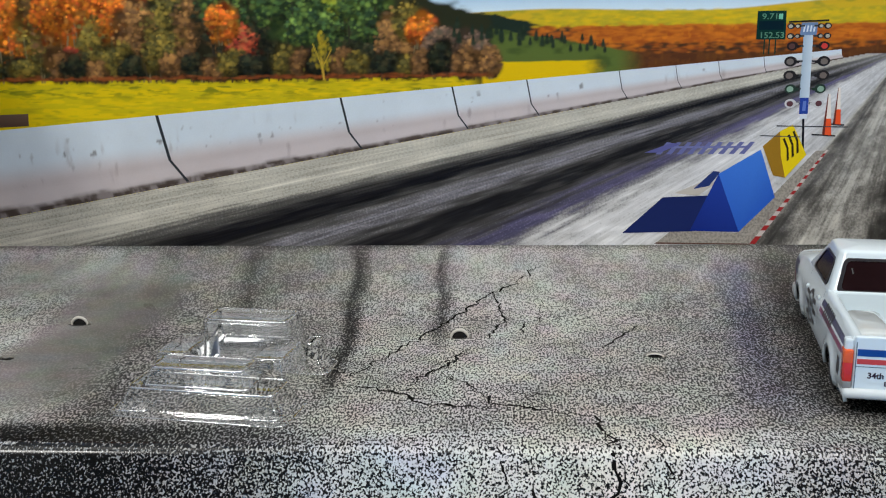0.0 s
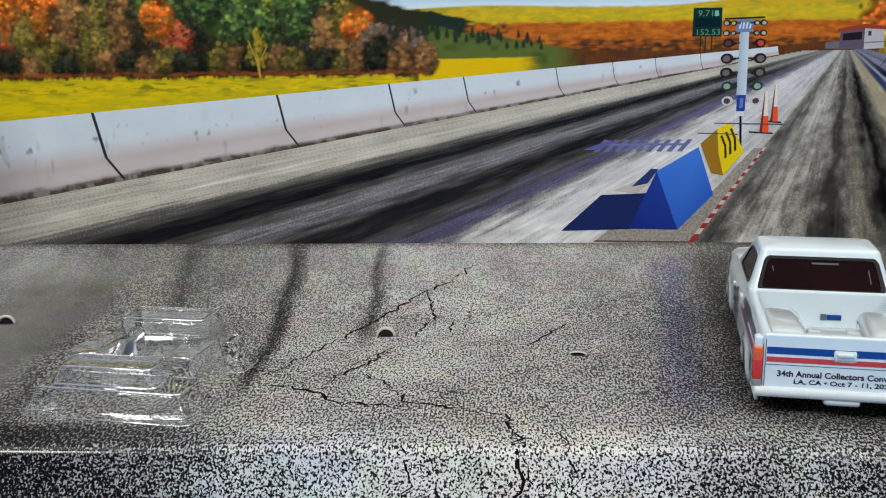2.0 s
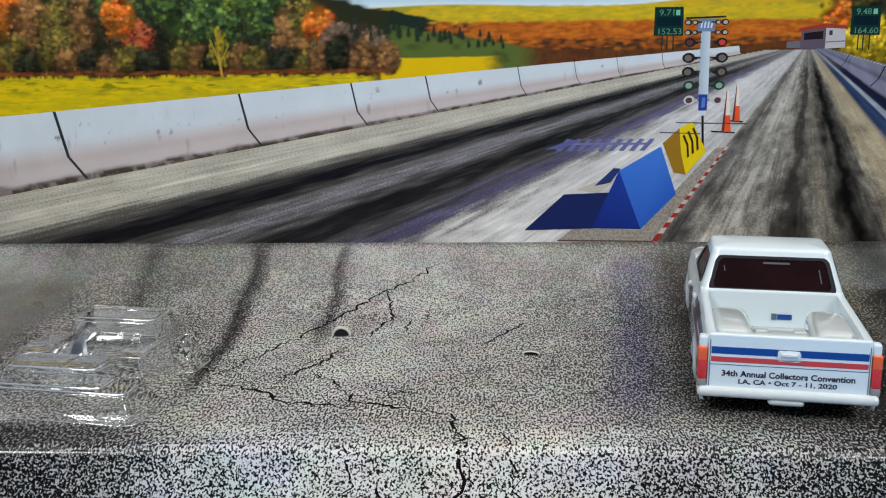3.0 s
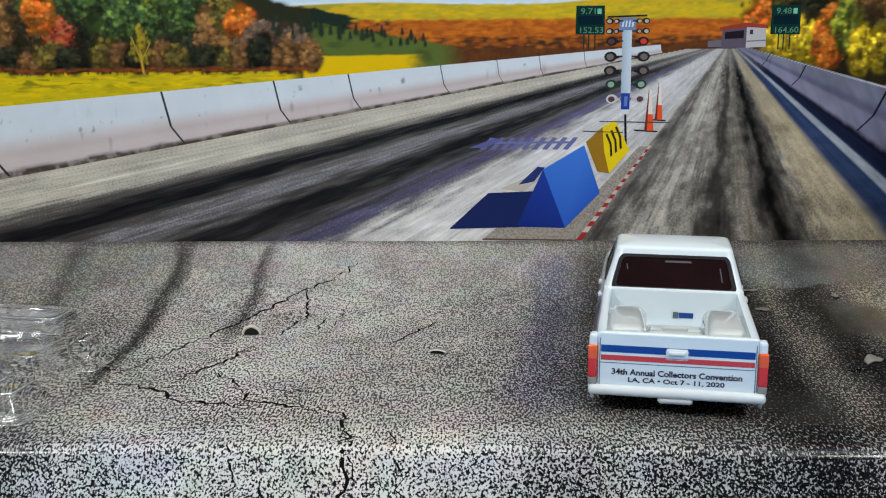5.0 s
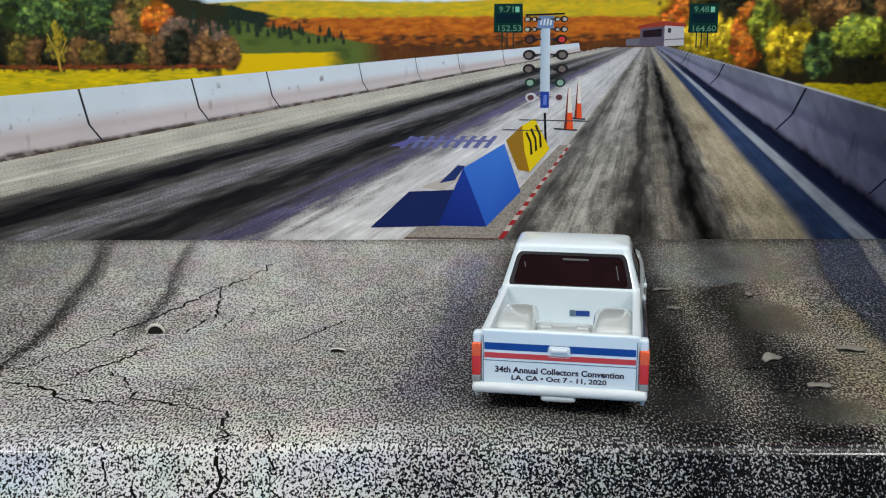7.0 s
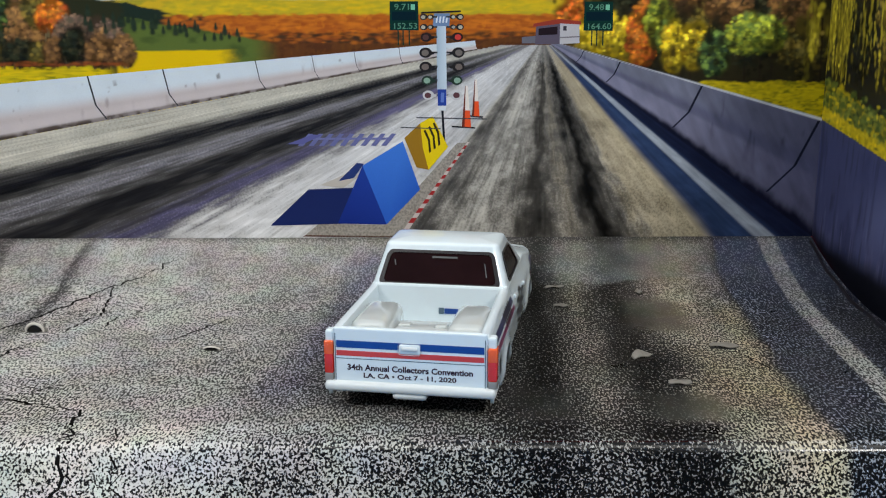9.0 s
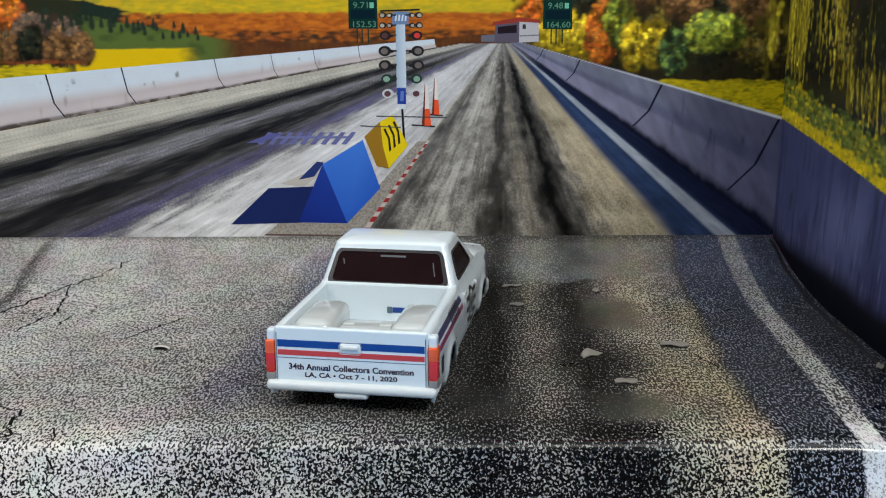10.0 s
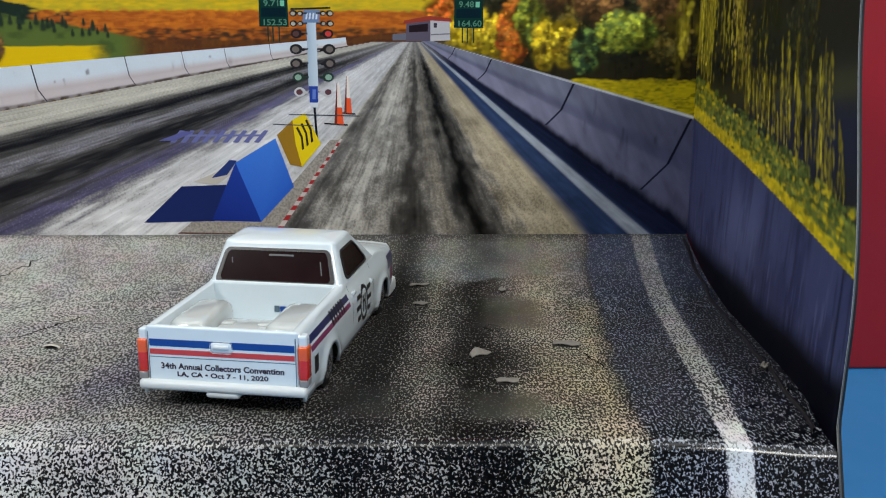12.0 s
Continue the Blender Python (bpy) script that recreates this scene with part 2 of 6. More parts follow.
def back_ink(x, z):
    """The whole printed landscape on the back panel."""
    n1, n2, n3 = field(x, z * 2, 5, 1), field(x, z * 2, 2.2, 2), field(x * 2, z, 1.6, 4)
    c = np.ones(x.shape + (3,)) * ink(172, 204, 226)
    c = over(c, ink(214, 230, 238), 1 - step(66, 72, z))
    ridge = 67.3 + 0.006 * (x - 30) + 0.5 * np.sin(x / 11) + 1.4 * step(60, 100, x)
    c = over(c, ink(205, 170, 40), 1 - step(ridge - 0.25, ridge + 0.25, z))
    c = over(c, ink(150, 148, 48), (1 - step(ridge - 0.3, ridge, z)) * step(0.5, 0.7, n1) * 0.8)
    c = over(c, ink(226, 182, 20), hump(z, 64.6 + n1, 0.7) * 0.9 * step(10, 40, x))
    heath = 63.2 + n1 * 1.2 - 0.006 * (x - 60)
    c = over(c, ink(192, 104, 34), 1 - step(heath - 0.4, heath + 0.4, z))
    c = over(c, ink(150, 66, 26), (1 - step(heath - 1, heath, z)) * step(0.45, 0.65, n2) * 0.8)
    c = over(c, ink(222, 132, 30), (1 - step(heath - 1, heath, z)) * step(0.55, 0.7, n3) * 0.6)
    c = over(c, ink(58, 42, 30), (1 - step(58.0, 59.6, z + (n1 - 0.5) * 2.5)) * step(24, 40, x) * 0.85)
    wood = 67.6 - 0.17 * np.maximum(x + 4, 0) + (n2 - 0.5) * 1.6
    c = over(c, ink(34, 46, 38), (1 - step(wood - 0.3, wood + 0.3, z)) * (1 - step(24, 34, x)))
    slope = 63.2 - 0.16 * np.maximum(x - 2, 0) + (n1 - 0.5) * 1.4
    c = over(c, ink(88, 104, 48), (1 - step(slope - 0.3, slope + 0.3, z)) * (1 - step(34, 42, x)))
    c = over(c, ink(58, 74, 38), (1 - step(slope - 0.3, slope + 0.3, z)) * (1 - step(34, 42, x)) * step(0.45, 0.75, n1) * 0.7)
    c = over(c, ink(44, 46, 30), (1 - step(89.0, 91.0, z + 4 * (n1 - 0.5) + 20 * step(-30, -10, x) + 0.3 * np.maximum(x + 10, 0))) * (1 - step(2.5, 4.5, x)))
    field_top = 54.9 + 0.012 * x + 0.5 * (n1 - 0.5)
    c = over(c, ink(222, 184, 14), (1 - step(field_top - 0.2, field_top + 0.2, z)) * (1 - step(26, 32, x + 4 * (n2 - 0.5))) * step(0.6, 1.6, x))
    grass = 51.5 - 0.0 * x + (n2 - 0.5) * 0.6
    lawn = (1 - step(grass - 0.2, grass + 0.2, z)) * (1 - step(-4, 2, x))
    c = over(c, ink(196, 176, 22), lawn)
    c = over(c, ink(222, 190, 14), lawn * step(0.45, 0.6, field(x, z * 4, 5, 21)) * 0.8)
    c = over(c, ink(112, 118, 26), lawn * step(0.56, 0.68, field(x, z * 5, 4, 22)) * hump(z, 49.0, 2.0) * 0.9)
    # right of the strip: dark woods with autumn crowns, and a yellow verge
    east = step(110.5, 113.5, x)
    c = over(c, ink(40, 36, 22), east * (1 - step(66, 69, z + 6 * (n1 - 0.5) - 8 * step(114, 140, x))))
    verge = 46.6 - 0.10 * np.maximum(x - 168, 0)
    low = east * (1 - step(verge - 0.5, verge + 0.5, z + (n2 - 0.5))) * step(138, 150, x)
    c = over(c, ink(178, 158, 18), low)
    c = over(c, ink(92, 94, 20), low * step(0.52, 0.64, field(x, z * 3, 3.5, 31)) * 0.85)
    # the strip
    s = (x - VX) / np.maximum(VZ - z, 0.5)
    road = (z < np.where(x < VX, barrier_base(x), 60)) & (z < 56.0) & ((x < VX) | (s < 3.55))
    rc = road_ink(s, 0, x, z)
    far = step(50, 56, z)
    rc = over(rc, ink(150, 148, 146), far * 0.5)
    c = np.where(road[..., None], rc, c)
    east_wall = east_mask(x, z)
    t = np.clip((s - 1.4) / 2.15, 0, 1)
    wc = np.ones(x.shape + (3,)) * ink(118, 121, 140)
    wc = over(wc, ink(86, 88, 114), hump(t, 0.36, 0.1) * 0.7)
    wc = over(wc, ink(128, 128, 152), (1 - step(0.26, 0.31, t)) * 0.85)
    wc = over(wc, ink(66, 68, 96), step(122, 176, x) * 0.75)
    wc = over(wc, ink(196, 200, 208), step(0.93, 0.955, t))
    wc = over(wc, ink(20, 22, 40), 1 - step(0.015, 0.075, t + 0.04 * (field(x * 2, z, 4, 44) - 0.5)))
    wc = wc * (1 + 0.4 * (field(x * 2 + z, z * 0.5, 3.2, 41) - 0.5) + 0.4 * (field(x, z, 5, 42) - 0.5))[..., None]
    wc = over(wc, ink(34, 36, 52), step(0.68, 0.84, field(x * 1.4, z * 0.35, 3.0, 43)) * hump(t, 0.5, 0.3) * 0.6)
    c = over(c, wc, east_wall)
    return np.clip(c, 0.001, 1)


# ---- soft photographed foliage ----
GREEN = ((50, 72, 46), (74, 100, 52), (108, 132, 60), (34, 48, 36))
OLIVE = ((84, 78, 40), (110, 98, 44), (60, 58, 34), (138, 116, 48))
FIRE = ((206, 100, 34), (232, 136, 40), (160, 66, 30), (150, 96, 40))
CRIMSON = ((150, 50, 40), (172, 74, 46), (112, 40, 34), (124, 78, 46))
RUST = ((128, 92, 54), (104, 74, 46), (156, 112, 62), (84, 62, 42))
GOLD = ((210, 178, 28), (230, 204, 50), (170, 136, 30), (130, 112, 34))
LIME = ((146, 154, 46), (182, 186, 60), (96, 116, 46), (76, 92, 44))
DUSK = ((34, 40, 30), (50, 54, 36), (24, 28, 24), (66, 62, 40))
PLUMS = ((104, 82, 66), (82, 66, 58), (128, 100, 78), (66, 60, 48))


class Photo:
    """A printed picture on a grid: soft dabs of ink, and which drawn thing each point belongs to."""

    def __init__(self, a, b, colours):
        self.a, self.b, self.c = a, b, colours
        self.own = np.zeros(a.shape, int)
        self.da, self.db = a[1, 0] - a[0, 0], b[0, 1] - b[0, 0]
        self.count = 0

    def thing(self):
        self.count += 1
        return self.count

    def dab(self, a, b, ra, rb, colour, strength=1.0, own=0, hard=1.6):
        i0, i1 = int((a - 1.6 * ra - self.a[0, 0]) / self.da), int((a + 1.6 * ra - self.a[0, 0]) / self.da) + 2
        j0, j1 = int((b - 1.6 * rb - self.b[0, 0]) / self.db), int((b + 1.6 * rb - self.b[0, 0]) / self.db) + 2
        i0, j0, i1, j1 = max(i0, 0), max(j0, 0), min(i1, self.a.shape[0]), min(j1, self.a.shape[1])
        if i0 >= i1 or j0 >= j1:
            return
        win = (slice(i0, i1), slice(j0, j1))
        e = ((self.a[win] - a) / ra) ** 2 + ((self.b[win] - b) / rb) ** 2
        w = np.exp(-(e**hard)) * strength
        self.c[win] += (np.asarray(colour) - self.c[win]) * w[..., None]
        if own:
            self.own[win][w > 0.4] = own

    def line(self, a0, b0, a1, b1, width, colour, strength=0.9, own=0):
        n = max(2, int(math.hypot(a1 - a0, b1 - b0) / (width * 0.8)))
        for k in range(n + 1):
            t = k / n
            self.dab(a0 + (a1 - a0) * t + RNG.normal(0, width * 0.15), b0 + (b1 - b0) * t, width, width, colour, strength, own)

    def tree(self, x, half, z0, z1, palette, count, trunk=None, dim=1.0, size=1.0):
        own = self.thing()
        high = z1 - z0
        cs = [ink(*p) for p in palette]
        for k in range(count // 6):
            r, t = math.sqrt(RNG.uniform()), RNG.uniform(0, 6.283)
            self.dab(x + half * 0.9 * r * math.cos(t), z0 + high * (0.54 + 0.42 * r * math.sin(t)), 1.5, 1.5, cs[k % len(cs)] * 0.4 * dim, 0.8, own)
        if trunk is not None:
            for k in range(3):
                xa = x + RNG.normal(0, half * 0.35)
                self.line(xa, z0, xa + RNG.normal(0, 0.5), z0 + high * RNG.uniform(0.3, 0.55), 0.24, ink(*trunk) * RNG.uniform(0.6, 1.1), 0.7, own)
        clumps = [(x + half * 0.8 * math.sqrt(RNG.uniform()) * math.cos(t), z0 + high * (0.5 + 0.40 * math.sin(t) * math.sqrt(RNG.uniform())), RNG.uniform(0.75, 1.3), RNG.uniform(0.22, 0.45) * half) for t in RNG.uniform(0, 6.283, 9)]
        for k in range(int(count * 2.0)):
            cx, cz, tone, cr = clumps[int(RNG.integers(len(clumps)))]
            a, b = cx + RNG.normal(0, cr), cz + RNG.normal(0, cr * 1.1)
            e = ((a - x) / half) ** 2 + ((b - z0 - high * 0.54) / (high * 0.48)) ** 2
            if e > 1.35 or b < z0 + 0.4:
                continue
            lit = 0.5 + 0.34 * (b - cz) / cr + 0.35 * (b - z0) / high - 0.12 * (a - cx) / cr + RNG.normal(0, 0.16)
            col = cs[int(RNG.integers(len(cs)))] * min(1.4, max(0.2, lit)) * tone * dim * 1.42
            s = size * RNG.uniform(0.28, 0.7)
            self.dab(a, b, s * RNG.uniform(0.8, 1.5), s * RNG.uniform(0.7, 1.2), col, RNG.uniform(0.5, 0.85), own)
        return own

    def strands(self, a0, a1, ztop, count, foot, dim=1.0):
        own = self.thing()
        for k in range(count):
            a, z1 = RNG.uniform(a0, a1), RNG.uniform(ztop - 26, ztop)
            z0 = max(foot(a) + RNG.uniform(-1, 8), z1 - RNG.uniform(6, 24))
            col = mix(ink(222, 202, 56), ink(118, 108, 38), RNG.uniform() ** 0.9) * RNG.uniform(0.45, 1.1) * dim
            z = z1
            while z > z0:
                a += RNG.normal(0, 0.26)
                if RNG.uniform() < 0.72:
                    self.dab(a, z, RNG.uniform(0.18, 0.75), RNG.uniform(0.4, 1.3), col * RNG.uniform(0.35, 1.5), RNG.uniform(0.3, 0.9), own)
                z -= RNG.uniform(0.5, 1.5)
        return own


def mix(a, b, t):
    return np.asarray(a) * (1 - t) + np.asarray(b) * t


FOREST = (
    (-133, 7, 51, 74, FIRE, 260), (-120, 6.5, 51, 75, FIRE, 300), (-112, 6, 51, 78, OLIVE, 220), (-106, 8.5, 52, 80, RUST, 300), (-103.5, 8.5, 58, 78, FIRE, 420), (-101, 5, 51.5, 60, CRIMSON, 130),
    (-96, 5.5, 51, 67, OLIVE, 230), (-90, 6, 55, 80, FIRE, 260), (-86, 6, 51, 74, RUST, 280), (-78, 6, 51, 76, OLIVE, 280), (-71, 6, 51, 72, RUST, 260),
    (-66, 6, 51, 78, DUSK, 240), (-62, 8, 62, 84, GREEN, 320), (-58.5, 4.6, 51, 64, CRIMSON, 220), (-64, 4, 60, 70, FIRE, 110), (-50, 7, 51, 74, DUSK, 300), (-47, 9, 58, 82, GREEN, 380),
    (-37, 8, 52, 80, GREEN, 400), (-33, 5, 65, 80, LIME, 180), (-28, 7, 51, 72, DUSK, 300), (-27, 7, 60, 78, GREEN, 280), (-20, 5.5, 51, 69, RUST, 280),
    (-17, 4, 60, 70, OLIVE, 140), (-13.8, 3.4, 58.5, 67, FIRE, 150), (-9, 4.5, 51, 63.5, PLUMS, 240), (-2, 5, 50.8, 63, PLUMS, 280), (2.5, 3, 51, 59, RUST, 130),
)
EAST_WOOD = (
    (112.5, 3, 57.5, 68, FIRE, 70), (117, 2.4, 54, 61, GOLD, 110), (121.5, 2.6, 52.5, 63, GOLD, 140), (127, 4, 50.5, 62, GOLD, 200), (130, 3.5, 50.5, 65, FIRE, 190), (134, 3.4, 54, 68, LIME, 130), (137.5, 2.4, 49, 60.5, GOLD, 140),
    (140, 4, 62, 74, RUST, 140), (142.5, 2.6, 48.6, 60.5, GOLD, 150), (147, 3.2, 48, 58, GREEN, 120), (150, 5, 58, 72, RUST, 190), (155.5, 4.8, 53, 61.5, LIME, 170), (161, 3.8, 54.5, 61, LIME, 130), (166, 5, 58, 74, RUST, 150), (168.5, 3.2, 50, 61, OLIVE, 140),
)


def paint_landscape(photo):
    """Trees, undergrowth, heath and grass over the ground colours; gives the drawn trees' numbers."""
    drawn = []
    for x, half, z0, z1, pal, count in FOREST:
        drawn.append((photo.tree(x, half, z0, z1, pal, count, (120, 108, 78) if pal in (OLIVE, RUST, FIRE) else (56, 50, 40)), "printed_tree", "printed autumn tree at the field's edge"))
    low = (DUSK, RUST, OLIVE, DUSK, OLIVE, RUST)
    for k in range(26):
        x = -135 + 5.3 * k + RNG.normal(0, 1.2)
        drawn.append((photo.tree(x, RNG.uniform(2.6, 4.4), 50.8, RNG.uniform(56, 61), low[k % 6], 110, (70, 60, 44), 0.72), "printed_shrub", "printed dark shrub under the trees"))
    own = photo.thing()
    for k in range(500):
        x = RNG.uniform(-137, 3)
        photo.dab(x, 51.6 + abs(RNG.normal(0, 0.4)), RNG.uniform(0.4, 1.2), RNG.uniform(0.2, 0.45), mix(ink(170, 90, 40), ink(112, 52, 34), RNG.uniform()) * RNG.uniform(0.6, 1.2), 0.32, own)
    drawn.append((own, "printed_undergrowth", "printed red undergrowth below the trees"))
    for x, z1 in ((-39.2, 63),):
        own = photo.thing()
        photo.line(x + 0.3, 51.2, x - 0.2, 56.5, 0.28, ink(206, 164, 60), 0.7, own)
        photo.line(x, 54, x + 2.4, 58.5, 0.16, ink(196, 160, 54), 0.5, own)
        photo.line(x, 54, x - 2.2, 60, 0.16, ink(206, 176, 54), 0.5, own)
        for k in range(110):
            t = RNG.uniform()
            photo.dab(x + 1.7 * RNG.normal() * (1.15 - t), 53.5 + (z1 - 53.5) * t, 0.34, 0.5, mix(ink(206, 176, 40), ink(120, 108, 40), RNG.uniform()), 0.42, own)
        drawn.append((own, "printed_sapling", "printed slim yellow birch"))
    for k in range(420):
        x = RNG.uniform(-137, -6)
        z = barrier_top(x) + 0.3 + (50.8 - barrier_top(x)) * RNG.uniform()
        photo.dab(x, z, RNG.uniform(0.6, 2.2), RNG.uniform(0.12, 0.35), mix(ink(132, 128, 28), ink(232, 200, 24), RNG.uniform() ** (0.6 + 0.5 * (z < 49))), 0.5)
    for k in range(2600):
        x, z = RNG.uniform(14, 112), RNG.uniform(56.8, 67)
        if z < 63.4 - 0.16 * max(0, x - 2) or z < barrier_top(x) + 0.3:
            continue
        col = mix(ink(214, 122, 36), ink(140, 66, 30), RNG.uniform()) if z < 63.4 else mix(ink(226, 188, 30), ink(160, 152, 46), RNG.uniform())
        if z < 59.3 and RNG.uniform() < 0.5:
            col = ink(62, 46, 34) * RNG.uniform(0.6, 1.3)
        photo.dab(x, z, RNG.uniform(0.5, 1.7), RNG.uniform(0.2, 0.5), col, 0.6)
    for k in range(36):
        t = k / 35
        x, z, h = -6 + 38 * t + RNG.normal(0, 0.8), 62.5 - 5.0 * t + RNG.normal(0, 1.0), RNG.uniform(1.6, 3.4) * (1 - 0.4 * t)
        own = photo.thing()
        for j in range(6):
            photo.dab(x, z + h * j / 6, 0.75 * (1 - j / 6.5) * h / 3 + 0.14, 0.5, ink(38, 50, 38) * RNG.uniform(0.7, 1.3), 0.9, own)
        drawn.append((own, "printed_conifer", "printed dark conifer on the hillside"))
    for k in range(5):
        x = 116 + 13 * k
        drawn.append((photo.tree(x, 8, 48.5 - 0.4 * k, 78, DUSK if k % 2 else OLIVE, 260, (40, 32, 24), 0.95), "printed_tree", "printed dark tree behind the barrier"))
    for x, half, z0, z1, pal, count in EAST_WOOD:
        drawn.append((photo.tree(x, half * 1.1, z0, z1 + 1, pal, int(count * 1.2), None, 1.0), "printed_tree", "printed yellow and orange tree behind the barrier"))
    for k in range(150):
        x, z = RNG.uniform(114, 175), RNG.uniform(47.5, 74)
        if z > VZ - (x - VX) / 3.55 + 1:
            photo.dab(x, z, RNG.uniform(0.4, 1.2), RNG.uniform(0.6, 2.2), ink(30, 27, 18) * RNG.uniform(0.5, 1.3), RNG.uniform(0.4, 0.85))
    for k in range(420):
        x = RNG.uniform(145, 174.5)
        lo_z = VZ - (x - VX) / 3.55
        photo.dab(x, RNG.uniform(lo_z + 0.2, 47.0), RNG.uniform(0.4, 1.3), RNG.uniform(0.15, 0.4), mix(ink(206, 182, 22), ink(98, 100, 24), RNG.uniform() ** 1.5), 0.6)
    drawn.append((photo.strands(169.5, 174.8, 84, 18, lambda a: 46), "printed_willow", "printed willow with hanging yellow strands"))
    return drawn


def cut_out(name, pos, photo, own, parent, label):
    """The points of one drawn thing as a mesh of its own, a hair above the card."""
    faces = photo.own[:-1, :-1] == own
    i, j = np.nonzero(faces)
    if len(i) < 4:
        return None
    m = pos.shape[1]
    quad = np.stack([i * m + j, (i + 1) * m + j, (i + 1) * m + j + 1, i * m + j + 1], -1)
    used, flat = np.unique(quad, return_inverse=True)
    me = bpy.data.meshes.new(name)
    co = pos.reshape(-1, 3)[used]
    me.vertices.add(len(used))
    me.vertices.foreach_set("co", co.reshape(-1).astype(np.float32))
    me.loops.add(quad.size)
    me.loops.foreach_set("vertex_index", flat.reshape(-1).astype(np.int32))
    me.polygons.add(len(quad))
    me.polygons.foreach_set("loop_start", np.arange(0, quad.size, 4, dtype=np.int32))
    me.update(calc_edges=True)
    col = np.concatenate([photo.c.reshape(-1, 3)[used], np.zeros((len(used), 1))], 1)
    me.color_attributes.new("Col", "FLOAT_COLOR", "POINT").data.foreach_set("color", col.reshape(-1).astype(np.float32))
    me.materials.append(PRINT)
    me.shade_smooth()
    ob = new(name, me)
    ob.parent = parent
    ob["label"] = label
    return ob


def back_panel():
    xs, zs = np.linspace(LEFT, RIGHT, 1200), np.linspace(FOLD, 84, 320)
    x, z = np.meshgrid(xs, zs, indexing="ij")
    s = (x - VX) / np.maximum(VZ - z, 0.5)
    photo = Photo(x, z, back_ink(x, z))
    drawn = paint_landscape(photo)
    # the strip and its walls stand before the woods
    ground_ink = back_ink(x, z)
    near = (z < np.where(x < VX, barrier_base(x), 0)) | ((x > VX + 2) & (s > 0) & (s < 1.5) & (z < 56.6)) | ((x >= VX) & (x <= VX + 2) & (z < 56))
    front_of = np.maximum(near, east_mask(x, z))
    photo.c = photo.c + (ground_ink - photo.c) * front_of[..., None]
    photo.own[front_of > 0.02] = 0
    col = np.empty(x.shape + (4,))
    col[..., :3] = np.clip(photo.c, 0.001, 1)
    road = (z < np.where(x < VX, barrier_base(x), 60)) & (z < 54) & (s < 0.84)
    col[..., 3] = np.where(road, 0.26 * (1 - step(12, 48, z)) + 0.05, 0.0)
    pos = np.stack([x, np.full_like(x, BACK), z], -1) * MM
    ob = sheet("backdrop", pos, col, PRINT)
    lifted = pos - np.array([0, 0.006, 0]) * MM
    for own, name, label in drawn:
        cut_out(name, lifted, photo, own, ob, label)
    return ob


# ---- the card floor ----
def floor_rise(y):
    return 8.0 * (np.maximum(0, y - 205) / (BACK - 205)) ** 2


FLOOR_LEN, FRONT_LEN = 105.4, 40.0


def card_profile(v):
    """From the rear fold (v = 0) forwards over the floor, round the front fold and down the front."""
    floor_len, front_len = FLOOR_LEN, FRONT_LEN
    d = v * (floor_len + front_len)
    y = np.where(d < floor_len, BACK - d, 0)
    z = floor_rise(np.where(d < floor_len, y, 0)) * (d < floor_len)
    e = np.maximum(d - floor_len, 0)
    r, lean = 2.3, radians(62)
    arc = np.minimum(e, r * lean) / r
    fy, fz = BACK - FLOOR_LEN - r * np.sin(arc), -r * (1 - np.cos(arc))
    rest = np.maximum(e - r * lean, 0)
    fy, fz = fy - rest * math.cos(lean), fz - rest * math.sin(lean)
    return np.where(d < floor_len, y, fy), np.where(d < floor_len, z, fz), d


SHIFT_X = (-130, -80, -30, 0, 40, 65, 90, 110, 162, 180)
SHIFT_D = (26, 17, 5, 0, -7, -13, -10, -7, -5, -5)


